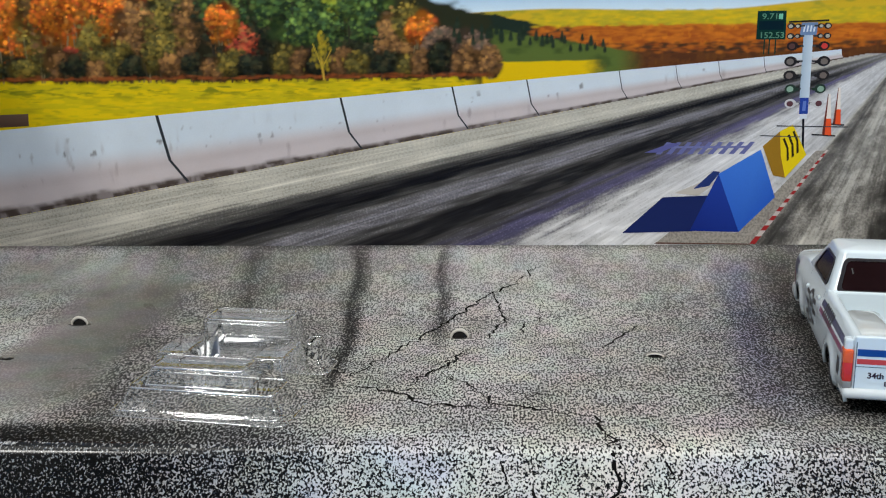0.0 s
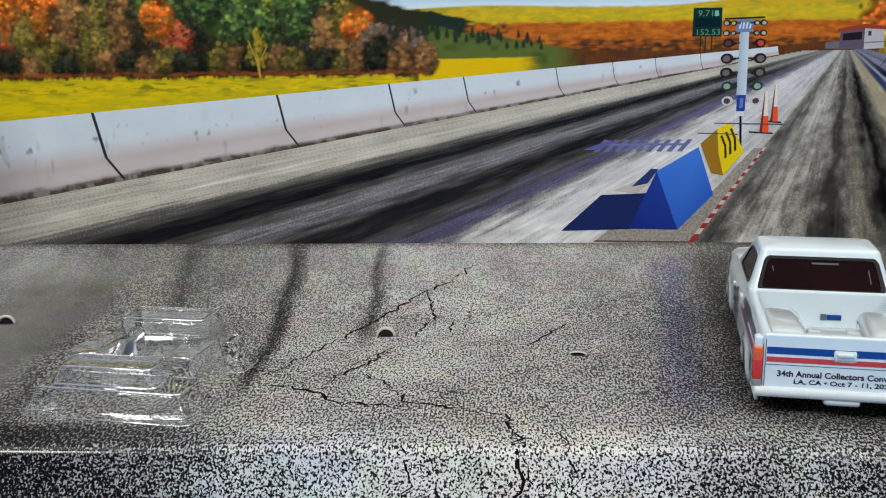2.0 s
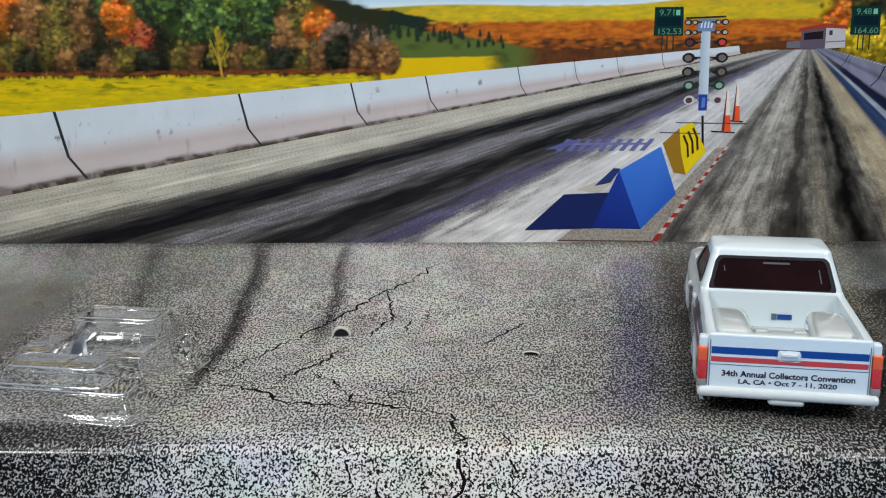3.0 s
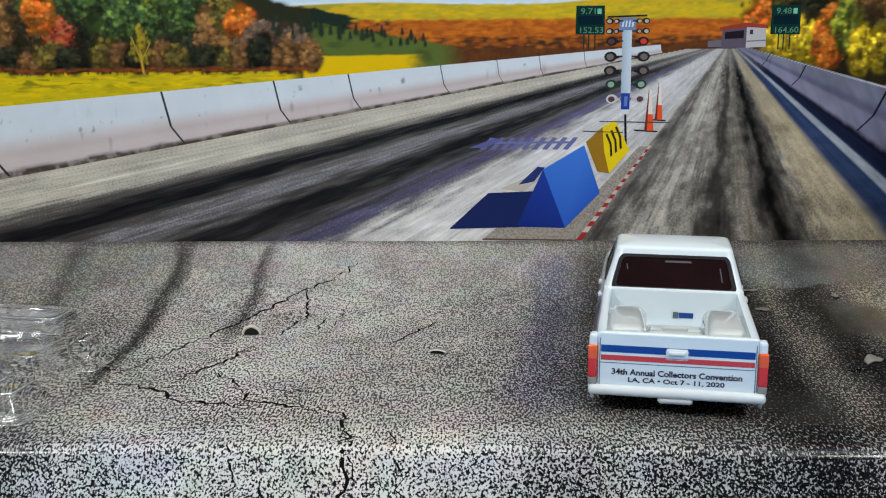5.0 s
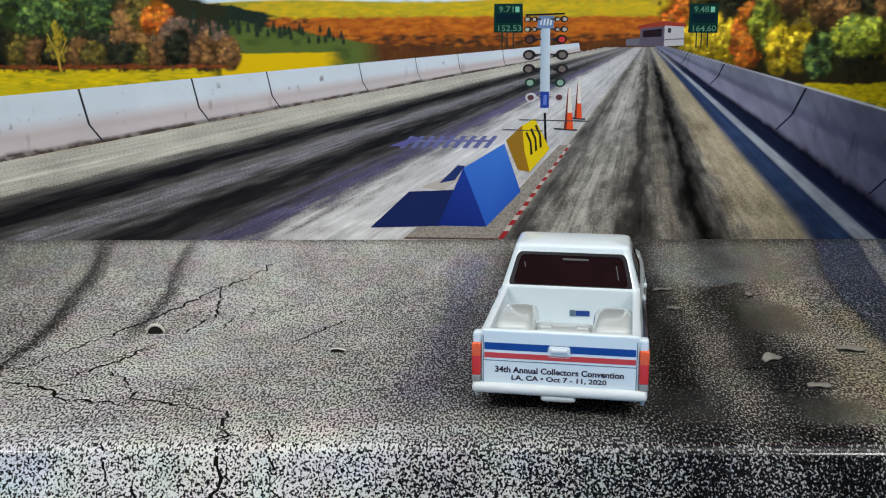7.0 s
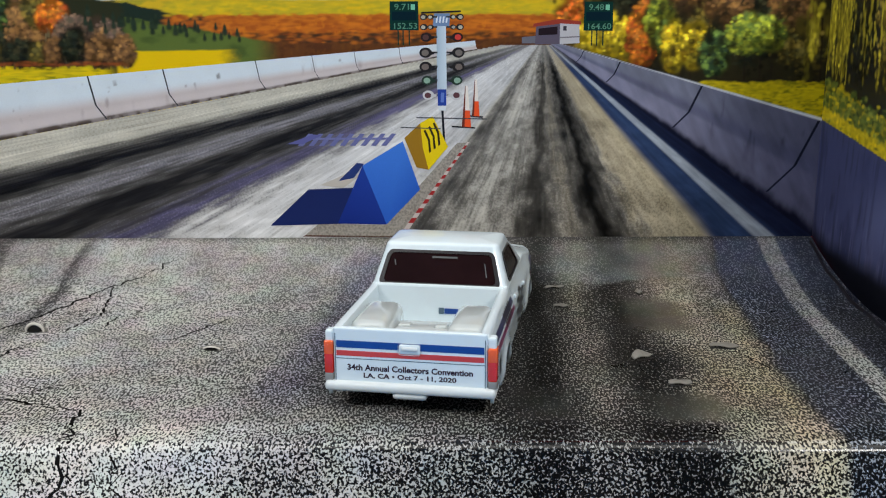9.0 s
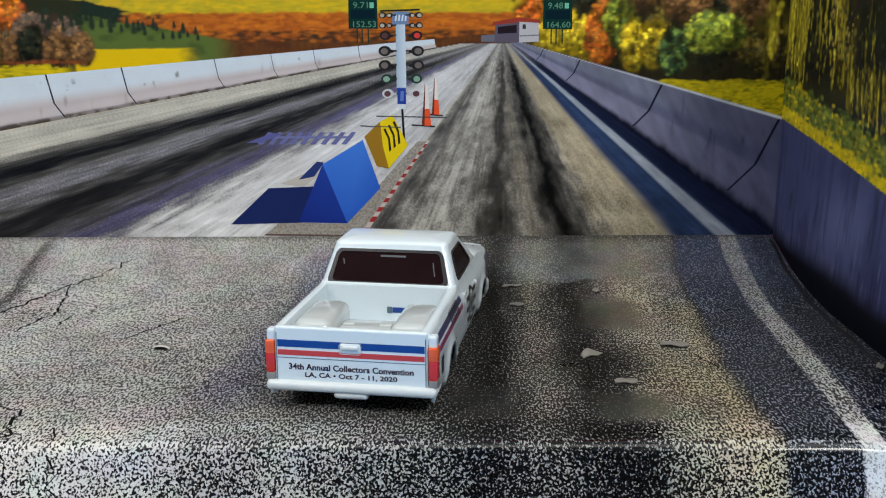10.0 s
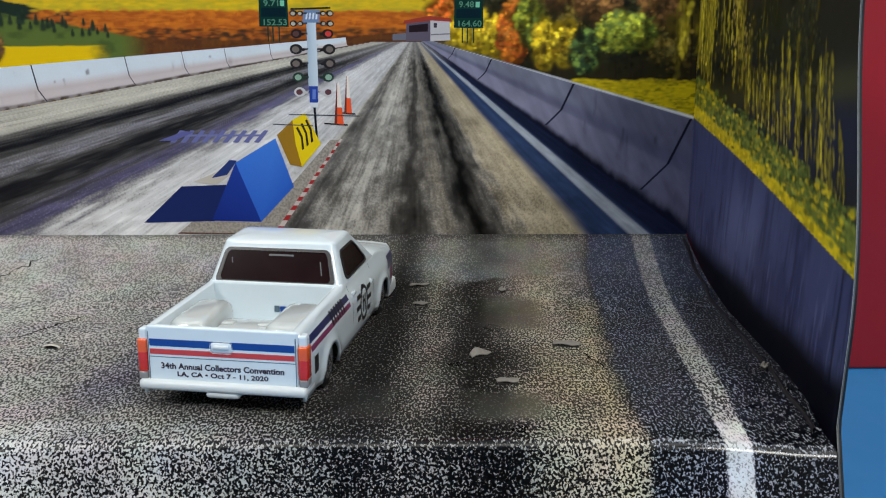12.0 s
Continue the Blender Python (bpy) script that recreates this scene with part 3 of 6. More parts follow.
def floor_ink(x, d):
    """Ink of the card floor; d is the way from the rear fold, x across."""
    w = np.clip(d / 100.0, 0, 1.05)
    x0 = x.copy()
    for _ in range(3):
        x0 = x - w * np.interp(x0, SHIFT_X, SHIFT_D)
    wob = (field(x, d, 30, 51) - 0.5) * 5 + (field(x, d, 9, 52) - 0.5) * 2
    rag = field(x0, d * 0.18, 2.6, 53, 4) - 0.5
    q = x0 + wob * 0.6 + 4.5 * rag
    front = step(96.5, 101.5, d)
    stops = (-140, -100, -72, -60, -40, -24, 0, 30, 60, 84, 98, 104, 112, 122, 134, 146, 148.5, 180)
    greys = (150, 146, 122, 116, 120, 136, 144, 144, 128, 102, 88, 68, 82, 78, 106, 104, 74, 66)
    g = np.interp(q, stops, greys)
    bright = np.interp(q, stops, (64, 64, 70, 84, 108, 146, 154, 158, 146, 128, 100, 78, 98, 60, 122, 126, 96, 84))
    g = g + (bright - g) * front
    c = ((g / 255 + 0.055) / 1.055)[..., None] ** 2.4 * np.array([1.03, 1.0, 0.955])
    # tyre tracks
    def track(col, centre, width, amount, d0=0.0, d1=110.0):
        nonlocal c
        c = over(c, col, hump(q, centre, width) * amount * step(d0 - 6, d0 + 6, d) * (1 - step(d1 - 12, d1 + 8, d)))
    track(ink(84, 83, 80), -82, 8.5, 0.7, d1=112)
    track(ink(126, 122, 112), -66, 5, 0.5, d1=80)
    track(ink(56, 54, 52), -58, 3.0, 0.6, d1=70)
    track(ink(44, 43, 44), -30.5, 2.4, 0.85, d1=84)
    track(ink(52, 50, 56), -9, 2.0, 0.75, d1=55)
    track(ink(84, 82, 118), 64, 5, 0.55, d0=8, d1=96)
    track(ink(60, 52, 44), 76, 6, 0.6, d0=4, d1=90)
    track(ink(28, 27, 26), 106, 4.2, 0.85, d1=98)
    track(ink(116, 109, 94), 114.5, 3.2, 0.6, d1=100)
    track(ink(28, 27, 26), 123, 5.6, 0.9, d1=98)
    track(ink(134, 124, 102), 136, 6.5, 0.8, d1=95)
    track(ink(150, 134, 80), 145, 3.0, 0.4, d0=35, d1=125)
    # blue strip and edge line on the right
    c = over(c, ink(72, 80, 102), step(147.5, 150, q) * 0.85 * (1 - front))
    c = over(c, ink(60, 76, 104), step(147.5, 150, q) * 0.85 * front)
    c = over(c, ink(10, 15, 30), (hump(x, 121, 5.5) + 0.85 * hump(x, 98.5, 4.5) + 0.7 * (1 - step(-66, -50, x))) * front * 0.72)
    c = over(c, ink(48, 52, 68), step(166, 170, x0) * 0.7)
    c = over(c, ink(138, 138, 138), step(160.3, 160.8, x0) * (1 - step(165.0, 165.5, x0)) * (1 - 0.35 * (1 - step(10, 60, d))))
    c = over(c, ink(188, 192, 196), step(160.3, 160.8, x0) * (1 - step(165.0, 165.5, x0)) * front)
    # cool and warm casts of the worn front
    cool = step(0.35, 0.8, field(x + 0.4 * d, d, 34, 61, 4)) * front
    c = c * (1 + cool[..., None] * np.array([-0.1, -0.01, 0.1]))
    c = c * (1 + 0.5 * front[..., None] * np.array([0.02, 0.0, -0.06]))
    warm = hump(q, 138, 9) * step(50, 90, d)
    c = c * (1 + warm[..., None] * np.array([0.08, 0.03, -0.24]))
    # smooth patches: reflections on the glossy card painted as ink, speckle faded there
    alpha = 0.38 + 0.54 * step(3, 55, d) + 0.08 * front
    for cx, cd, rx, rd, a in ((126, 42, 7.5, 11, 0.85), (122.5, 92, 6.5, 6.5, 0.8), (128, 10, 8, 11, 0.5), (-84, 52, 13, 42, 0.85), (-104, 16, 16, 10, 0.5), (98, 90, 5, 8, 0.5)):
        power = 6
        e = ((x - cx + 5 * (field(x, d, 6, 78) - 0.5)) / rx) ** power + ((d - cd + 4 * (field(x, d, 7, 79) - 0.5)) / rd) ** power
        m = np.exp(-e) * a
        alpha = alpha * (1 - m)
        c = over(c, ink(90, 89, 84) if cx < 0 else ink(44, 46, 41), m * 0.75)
    # darker patch between the torn holes
    dark_patch = hump(x + 3 * (field(x, d, 5, 77) - 0.5), 123.5, 7) * hump(d, 70, 9)
    c = c * (1 - 0.6 * dark_patch)[..., None]
    # pale bands: sheen of the glossy card near the rear, painted into the ink
    c = over(c, ink(160, 162, 158), hump(x, -100, 22) * hump(d, 12, 8) * 0.45)
    edge = 23 + 5 * (field(x, d * 0, 9, 74) - 0.5) - 0.1 * (x - 120)
    card_sheen = step(100, 112, x) * (1 - step(138, 152, x)) * step(1, 5, d) * (1 - step(edge - 2, edge, d))
    c = over(c, ink(128, 132, 132), card_sheen * (0.05 + 0.4 * field(x, d, 8, 73)))
    alpha = alpha * (1 - 0.3 * card_sheen)
    c = c * (1 + 0.5 * (field(x, d, 14, 71) - 0.5) + 0.35 * (field(x, d, 4, 72) - 0.5))[..., None]
    hue = np.stack([field(x, d, 5, 81 + k, 2) - 0.5 for k in range(3)], -1)
    c = c * (1 + 0.22 * hue)
    alpha = alpha * (1 - 0.55 * step(160.3, 160.8, x0) * (1 - step(165.0, 165.5, x0)) * front)
    # broken white highlight along the front fold, painted into the ink
    fold_glint = 0.5 * hump(d, FLOOR_LEN + 0.6 + 0.5 * (field(x, d, 6, 75) - 0.5), 0.4) * np.clip(0.75 * step(108, 142, x) + 1 - step(-70, -64, x), 0, 1)
    fold_glint = fold_glint * step(0.36, 0.56, field(x * 1.2, d * 6, 2.5, 76))
    c = over(c, ink(214, 216, 218), fold_glint * 0.85)
    alpha = alpha * (1 - fold_glint * 0.8)
    # darker close to the rear fold
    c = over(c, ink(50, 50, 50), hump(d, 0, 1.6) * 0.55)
    return np.clip(c, 0.002, 1), np.clip(alpha, 0, 1)


def card_floor(name, v0, v1, nx, nv, material):
    xs = np.linspace(LEFT, RIGHT - 0.4, nx)
    vs = np.linspace(v0, v1, nv)
    y, z, d = card_profile(vs)
    x, dd = np.meshgrid(xs, d, indexing="ij")
    warp = 0.35 * (field(x, dd, 60, 81) - 0.5) * step(5, 40, dd) * (1 - step(80, 100, dd))
    # the worn corner dips and draws in beside the side panel
    near = step(150, RIGHT, x)
    dip = -1.5 * near * step(72, 108, dd)
    draw_in = -near * (2.6 * step(80, 106, dd) + 2.6 * step(106, 140, dd))
    pos = np.stack([x + draw_in, np.broadcast_to(y, x.shape), np.broadcast_to(z, x.shape) + warp + dip], -1) * MM
    col = np.empty(x.shape + (4,))
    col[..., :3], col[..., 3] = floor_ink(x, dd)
    return sheet(name, pos[:, ::-1], col[:, ::-1], material)


SPLIT = FLOOR_LEN / (FLOOR_LEN + FRONT_LEN)
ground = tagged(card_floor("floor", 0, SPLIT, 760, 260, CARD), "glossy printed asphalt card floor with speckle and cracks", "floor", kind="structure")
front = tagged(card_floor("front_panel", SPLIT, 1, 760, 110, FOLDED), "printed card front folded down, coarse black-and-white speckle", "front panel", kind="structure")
backdrop = tagged(back_panel(), "glossy printed card backdrop of a drag strip in autumn", "backdrop", kind="structure")


# ---- side panels ----
def side_ink(u, z):
    """Ink of the east panel; u is the way forwards from the rear corner."""
    top = 37.6 - 0.137 * u
    n1 = field(u, z, 5, 91)
    c = np.ones(u.shape + (3,)) * ink(34, 34, 30)
    c = over(c, ink(38, 42, 60), step(30, 70, u) * hump(z, 44, 9) * 0.8)
    c = over(c, ink(70, 70, 44), hump(z - 0.12 * u, 42, 3.0) * step(20, 60, u) * 0.7)
    bank = top + 9.5 - 0.045 * u + 2.0 * (n1 - 0.5)
    low = 1 - step(bank - 0.6, bank + 0.6, z)
    c = over(c, ink(46, 58, 26), low)
    c = over(c, ink(176, 154, 18), low * step(0.42, 0.52, n1 + 0.20 * (1 - step(0, 6, z - top)) - 0.04))
    c = over(c, ink(120, 126, 40), low * step(0.55, 0.68, field(u, z, 1.8, 93)) * 0.7)
    wall = 1 - step(top - 0.15, top + 0.15, z)
    wc = np.ones(u.shape + (3,)) * ink(66, 71, 106)
    wc = over(wc, ink(48, 51, 84), step(0.42, 0.7, field(u, z * 0.6, 7, 92)) * 0.7)
    wc = over(wc, ink(108, 114, 156), hump(u - 0.5 * z, 32, 14) * hump(z, 20, 8) * 0.5)
    wc = over(wc, ink(92, 92, 128), step(0.6, 0.8, field(u * 3, z * 0.4, 4, 95)) * (1 - step(3, 16, z - 4)) * 0.6)
    streak = field(u * 2, z * 0.3, 3, 97)
    wc = over(wc, ink(24, 26, 48), step(0.5, 0.8, streak) * 0.4)
    wc = over(wc, ink(100, 104, 138), step(0.58, 0.8, field(u * 2.6, z * 0.4, 3, 98)) * hump(z + 0.02 * u, 14, 8) * 0.55)
    wc = over(wc, ink(20, 21, 36), hump(u, 96.5, 0.5) * 0.7)
    skirt = 9.5 - 0.02 * u + 2.0 * (field(u, z * 0, 12, 96) - 0.5)
    wc = over(wc, ink(12, 13, 22), 1 - step(skirt - 3.2, skirt + 2.6, z))
    c = c + (wc - c) * wall[..., None]
    c = over(c, ink(30, 32, 50), hump(u, 100.2, 0.35) * wall * 0.6)
    return np.clip(c, 0.001, 1)


def front_edge(z):
    """How far forwards the side panel reaches at each height."""
    return 101.5 - 10.5 * step(14, 68, z) + 0.45 * np.maximum(0, -z)


def side_panel(name, x, flip, inked):
    us, zs = np.linspace(0, 1, 400), np.linspace(-30, 84, 430)
    a, z = np.meshgrid(us, zs, indexing="ij")
    u = a * front_edge(z)
    bulge = 1.2 * np.sin(np.pi * a) * step(5, 40, z) + 0.7 * a**3 * step(10, 60, z) - 1.5 * a * (1 - step(-30, 45, z))
    pos = np.stack([x + flip * bulge, BACK - u, z], -1) * MM
    col = np.zeros(u.shape + (4,))
    drawn = []
    if inked:
        au, az = np.meshgrid(us * 101.5, zs, indexing="ij")
        photo = Photo(au, az, side_ink(u, z))
        wall_top = lambda q: 37.6 - 0.137 * q
        for q, half, pal in ((6, 7, OLIVE), (20, 8, DUSK), (36, 8, OLIVE), (54, 9, DUSK), (74, 9, DUSK)):
            drawn.append((photo.tree(q, half, wall_top(q) + 9, 84, pal, 300, None, 1.0), "printed_tree", "printed dark tree beside the strip"))
        for q0, q1, top, n, dim in ((0.3, 13, 84, 80, 1.1), (13, 38, 84, 34, 0.9), (40, 92, 84, 12, 0.4)):
            drawn.append((photo.strands(q0, q1, top, n, lambda q: wall_top(q) + 8, dim), "printed_willow", "printed willow with hanging yellow strands"))
        for q in (40, 46, 51, 56, 60, 66, 72, 78, 84, 88, 93):
            foot = wall_top(q) + 5.0
            drawn.append((photo.strands(q - 1.8, q + 1.8, foot + RNG.uniform(16, 30), 12, lambda k, f=foot: f, 0.9), "printed_reed", "printed tall yellow reeds"))
        own = photo.thing()
        for k in range(3600):
            q = RNG.uniform(0.2, 101)
            h = abs(RNG.normal(0, 1)) * 4.4
            if h > 10:
                continue
            if RNG.uniform() < (0.92 if h < 3.0 - 0.012 * q else 0.16):
                ink_now = mix(ink(236, 206, 24), ink(190, 172, 36), RNG.uniform())
            else:
                ink_now = mix(ink(52, 76, 36), ink(150, 158, 66), RNG.uniform() ** 1.6)
            photo.dab(q, wall_top(q) + 0.4 + h, RNG.uniform(0.5, 1.5), RNG.uniform(0.3, 0.75), ink_now * RNG.uniform(0.5, 1.2), 0.8, own)
        drawn.append((own, "printed_bushes", "printed yellow and green bushes above the barrier"))
        below = z < wall_top(u)
        photo.c[below] = side_ink(u, z)[below]
        photo.own[below] = 0
        col[..., :3] = np.clip(photo.c, 0.001, 1)
    else:
        col[..., :3] = ink(60, 60, 66) * (0.8 + 0.4 * field(u, z, 9, 7))[..., None]
    ob = sheet(name, pos if flip > 0 else pos[:, ::-1], col, PRINT)
    for own, nm, label in drawn:
        cut_out(nm, pos - np.array([0.006, 0, 0]) * MM, photo, own, ob, label)
    return ob


east = tagged(solid(side_panel("wall_east", RIGHT, 1, True), 0.00012, 1.0), "printed card side panel with dark blue barrier and bushes", "side panel", kind="structure")
west = tagged(solid(side_panel("wall_west", LEFT, -1, False), 0.0009, 1.0), "printed card side panel of the display box", "side panel", kind="structure")
for ob in (east, west):
    ob.data.materials.append(PAPER)
    ob.modifiers["thickness"].material_offset_rim, ob.modifiers["thickness"].material_offset = 1, 1


def edge_strip():
    """The pale cut edge of the card, a little proud of the panel's front."""
    bm = bmesh.new()
    rows = []
    for k in range(60):
        z = -30 + 114 * k / 59
        u = float(front_edge(np.array(z)))
        b = 0.7 * float(step(10, 60, np.array(z))) - 1.5 * float(1 - step(-30, 45, np.array(z)))
        rows.append([bm.verts.new(Vector((RIGHT + b + dx, BACK - u + dy, z)) * MM) for dx, dy in ((-0.05, 0.3), (-0.05, -0.1), (0.12, -0.1), (0.17, -0.05), (0.17, 0.3))])
    for p, q in zip(rows, rows[1:]):
        for i in range(4):
            bm.faces.new((p[i], p[i + 1], q[i + 1], q[i]))
    return part("cut_edge", bm, EDGE, east, "pale cut edge of the card")


def rear_lining():
    """The dark lining behind the panel, showing as a thin line past the cut edge."""
    bm = bmesh.new()
    rows = []
    for k in range(60):
        z = -30 + 114 * k / 59
        u = float(front_edge(np.array(z)))
        b = 0.7 * float(step(10, 60, np.array(z))) - 1.5 * float(1 - step(-30, 45, np.array(z)))
        rows.append([bm.verts.new(Vector((RIGHT + b + dx, BACK - u + dy, z)) * MM) for dx, dy in ((0.18, 0.4), (0.18, -0.04), (0.6, 0.0), (0.65, 0.4))])
    for p, q in zip(rows, rows[1:]):
        for i in range(3):
            bm.faces.new((p[i], p[i + 1], q[i + 1], q[i]))
    return part("rear_lining", bm, DARK, east, "dark lining behind the card panel")


edge_strip()
rear_lining()

# ---- room round the box ----
TABLE_Z = -0.034
BACK_Y, FRONT_Y, WIDE, HIGH = 0.285, -1.1, 0.8, 0.86
LOW = TABLE_Z - 0.03
tagged(part("ground", box(-WIDE, WIDE, FRONT_Y, BACK_Y, LOW, TABLE_Z), TABLE), "light blue smooth table top under the box", "table top", kind="structure")
tagged(rounded(part("wall_north", box(0.10, 0.6, 0.2625, 0.272, TABLE_Z, 0.17), BOARD), 0.001), "plain red board standing behind the display box", "board", kind="structure")
tagged(part("wall_far", box(-WIDE, WIDE, BACK_Y, BACK_Y + 0.03, LOW, HIGH), WALL), "plain grey room wall", "wall", kind="structure")
tagged(part("wall_south", box(-WIDE, WIDE, FRONT_Y - 0.03, FRONT_Y, LOW, HIGH), WALL), "plain grey room wall", "wall", kind="structure")
for side in (-1, 1):
    tagged(part("wall_side", box(side * (WIDE + 0.015) - 0.015, side * (WIDE + 0.015) + 0.015, FRONT_Y - 0.03, BACK_Y + 0.03, LOW, HIGH), WALL), "plain grey room wall", "wall", kind="structure")
tagged(part("ceiling", box(-WIDE - 0.03, WIDE + 0.03, FRONT_Y - 0.03, BACK_Y + 0.03, HIGH, HIGH + 0.03), WALL), "plain pale ceiling", "ceiling", kind="structure")


# ---- the toy pickup ----
def smoothstep(a, b, x):
    return float(step(a, b, np.array(float(x))))


ARCHES = ((14.5, 5.3), (57.0, 5.3))


def top_z(y):
    return 14.2 + 0.4 * smoothstep(26, 30, y) - 0.5 * smoothstep(46, 54, y) - 2.2 * smoothstep(54, 72, y)


def low_z(y):
    z = 2.6
    for c, r in ARCHES:
        if abs(y - c) < r:
            z = max(z, 2.6 + math.sqrt(r * r - (y - c) ** 2) * 0.98)
    return z


def half_w(y, z):
    h = 14.2 - 0.5 * smoothstep(60, 72, y) - 1.6 * smoothstep(66, 73, y) ** 2
    t = (z - 2.6) / 11.6
    h -= 1.5 * smoothstep(0.62, 1.05, t) + 0.5 * (1 - smoothstep(0, 0.2, t))
    for c, r in ARCHES:
        g = math.hypot(y - c, z - 2.6)
        h += 0.45 * math.exp(-((g - r) / 1.2) ** 2)
    return h


def body_side(sign):
    def at(u, v):
        y = 0.4 + u * 72.0
        lo, hi = low_z(y), top_z(y)
        z = lo + (hi - lo) * v
        return Vector((sign * half_w(y, z), y, z)) * MM
    bm = quad_grid(at, 110, 12)
    if sign < 0:
        bmesh.ops.reverse_faces(bm, faces=bm.faces)
    return bm


def strip(points_a, points_b):
    bm = bmesh.new()
    a, b = [bm.verts.new(Vector(p) * MM) for p in points_a], [bm.verts.new(Vector(p) * MM) for p in points_b]
    for i in range(len(a) - 1):
        bm.faces.new((a[i], a[i + 1], b[i + 1], b[i]))
    return bm


def text_mesh(body, width, height, shear=0.0, bold=0.012):
    """Lettering as a flat mesh in the x-z plane, centred, stretched to the size given in millimetres."""
    cu = bpy.data.curves.new("lettering", "FONT")
    cu.body, cu.align_x, cu.resolution_u, cu.offset = body, "CENTER", 3, bold
    ob = new("lettering", cu)
    dg = bpy.context.evaluated_depsgraph_get()
    me = bpy.data.meshes.new_from_object(ob.evaluated_get(dg))
    bpy.data.objects.remove(ob)
    co = np.empty(len(me.vertices) * 3)
    me.vertices.foreach_get("co", co)
    co = co.reshape(-1, 3)
    lo, hi = co.min(0), co.max(0)
    x = ((co[:, 0] - lo[0]) / (hi[0] - lo[0]) - 0.5) * width
    z = ((co[:, 1] - lo[1]) / (hi[1] - lo[1]) - 0.5) * height
    out = np.stack([x + shear * z, np.zeros_like(x), z], -1) * MM
    me.vertices.foreach_set("co", out.reshape(-1))
    me.update()
    return me


def mesh_part(name, me, material, parent, m, label=""):
    me.materials.clear()
    me.materials.append(material)
    ob = new(name, me)
    ob.parent, ob.matrix_basis = parent, m
    if label:
        ob["label"] = label
    return ob


def ring(cx, cy, hx, hy, r, z, n=5):
    pts = []
    for qx, qy, a0 in ((1, 1, 0), (-1, 1, 90), (-1, -1, 180), (1, -1, 270)):
        for k in range(n + 1):
            a = radians(a0 + 90 * k / n)
            pts.append(Vector((cx + qx * (hx - r) + r * math.cos(a), cy + qy * (hy - r) + r * math.sin(a), z)) * MM)
    return pts


def rounded_block(x0, x1, y0, y1, z0, z1, r, seg=3):
    bm = box(x0 * MM, x1 * MM, y0 * MM, y1 * MM, z0 * MM, z1 * MM)
    bmesh.ops.bevel(bm, geom=list(bm.edges), offset=r * MM, segments=seg, affect="EDGES", profile=0.5)
    return bm


def lathe(profile, axis_x, y, z, seg=28):
    """A turned shape about an axle along x; profile of (x, radius)."""
    bm = bmesh.new()
    rings = [[bm.verts.new(Vector((axis_x + x, y + r * math.cos(a), z + r * math.sin(a))) * MM) for a in (2 * math.pi * k / seg for k in range(seg))] for x, r in profile]
    for p, q in zip(rings, rings[1:]):
        for k in range(seg):
            bm.faces.new((p[k], p[(k + 1) % seg], q[(k + 1) % seg], q[k]))
    for ring, rev in ((rings[0], True), (rings[-1], False)):
        bm.faces.new(ring[::-1] if rev else ring)
    bmesh.ops.recalc_face_normals(bm, faces=bm.faces)
    return bm


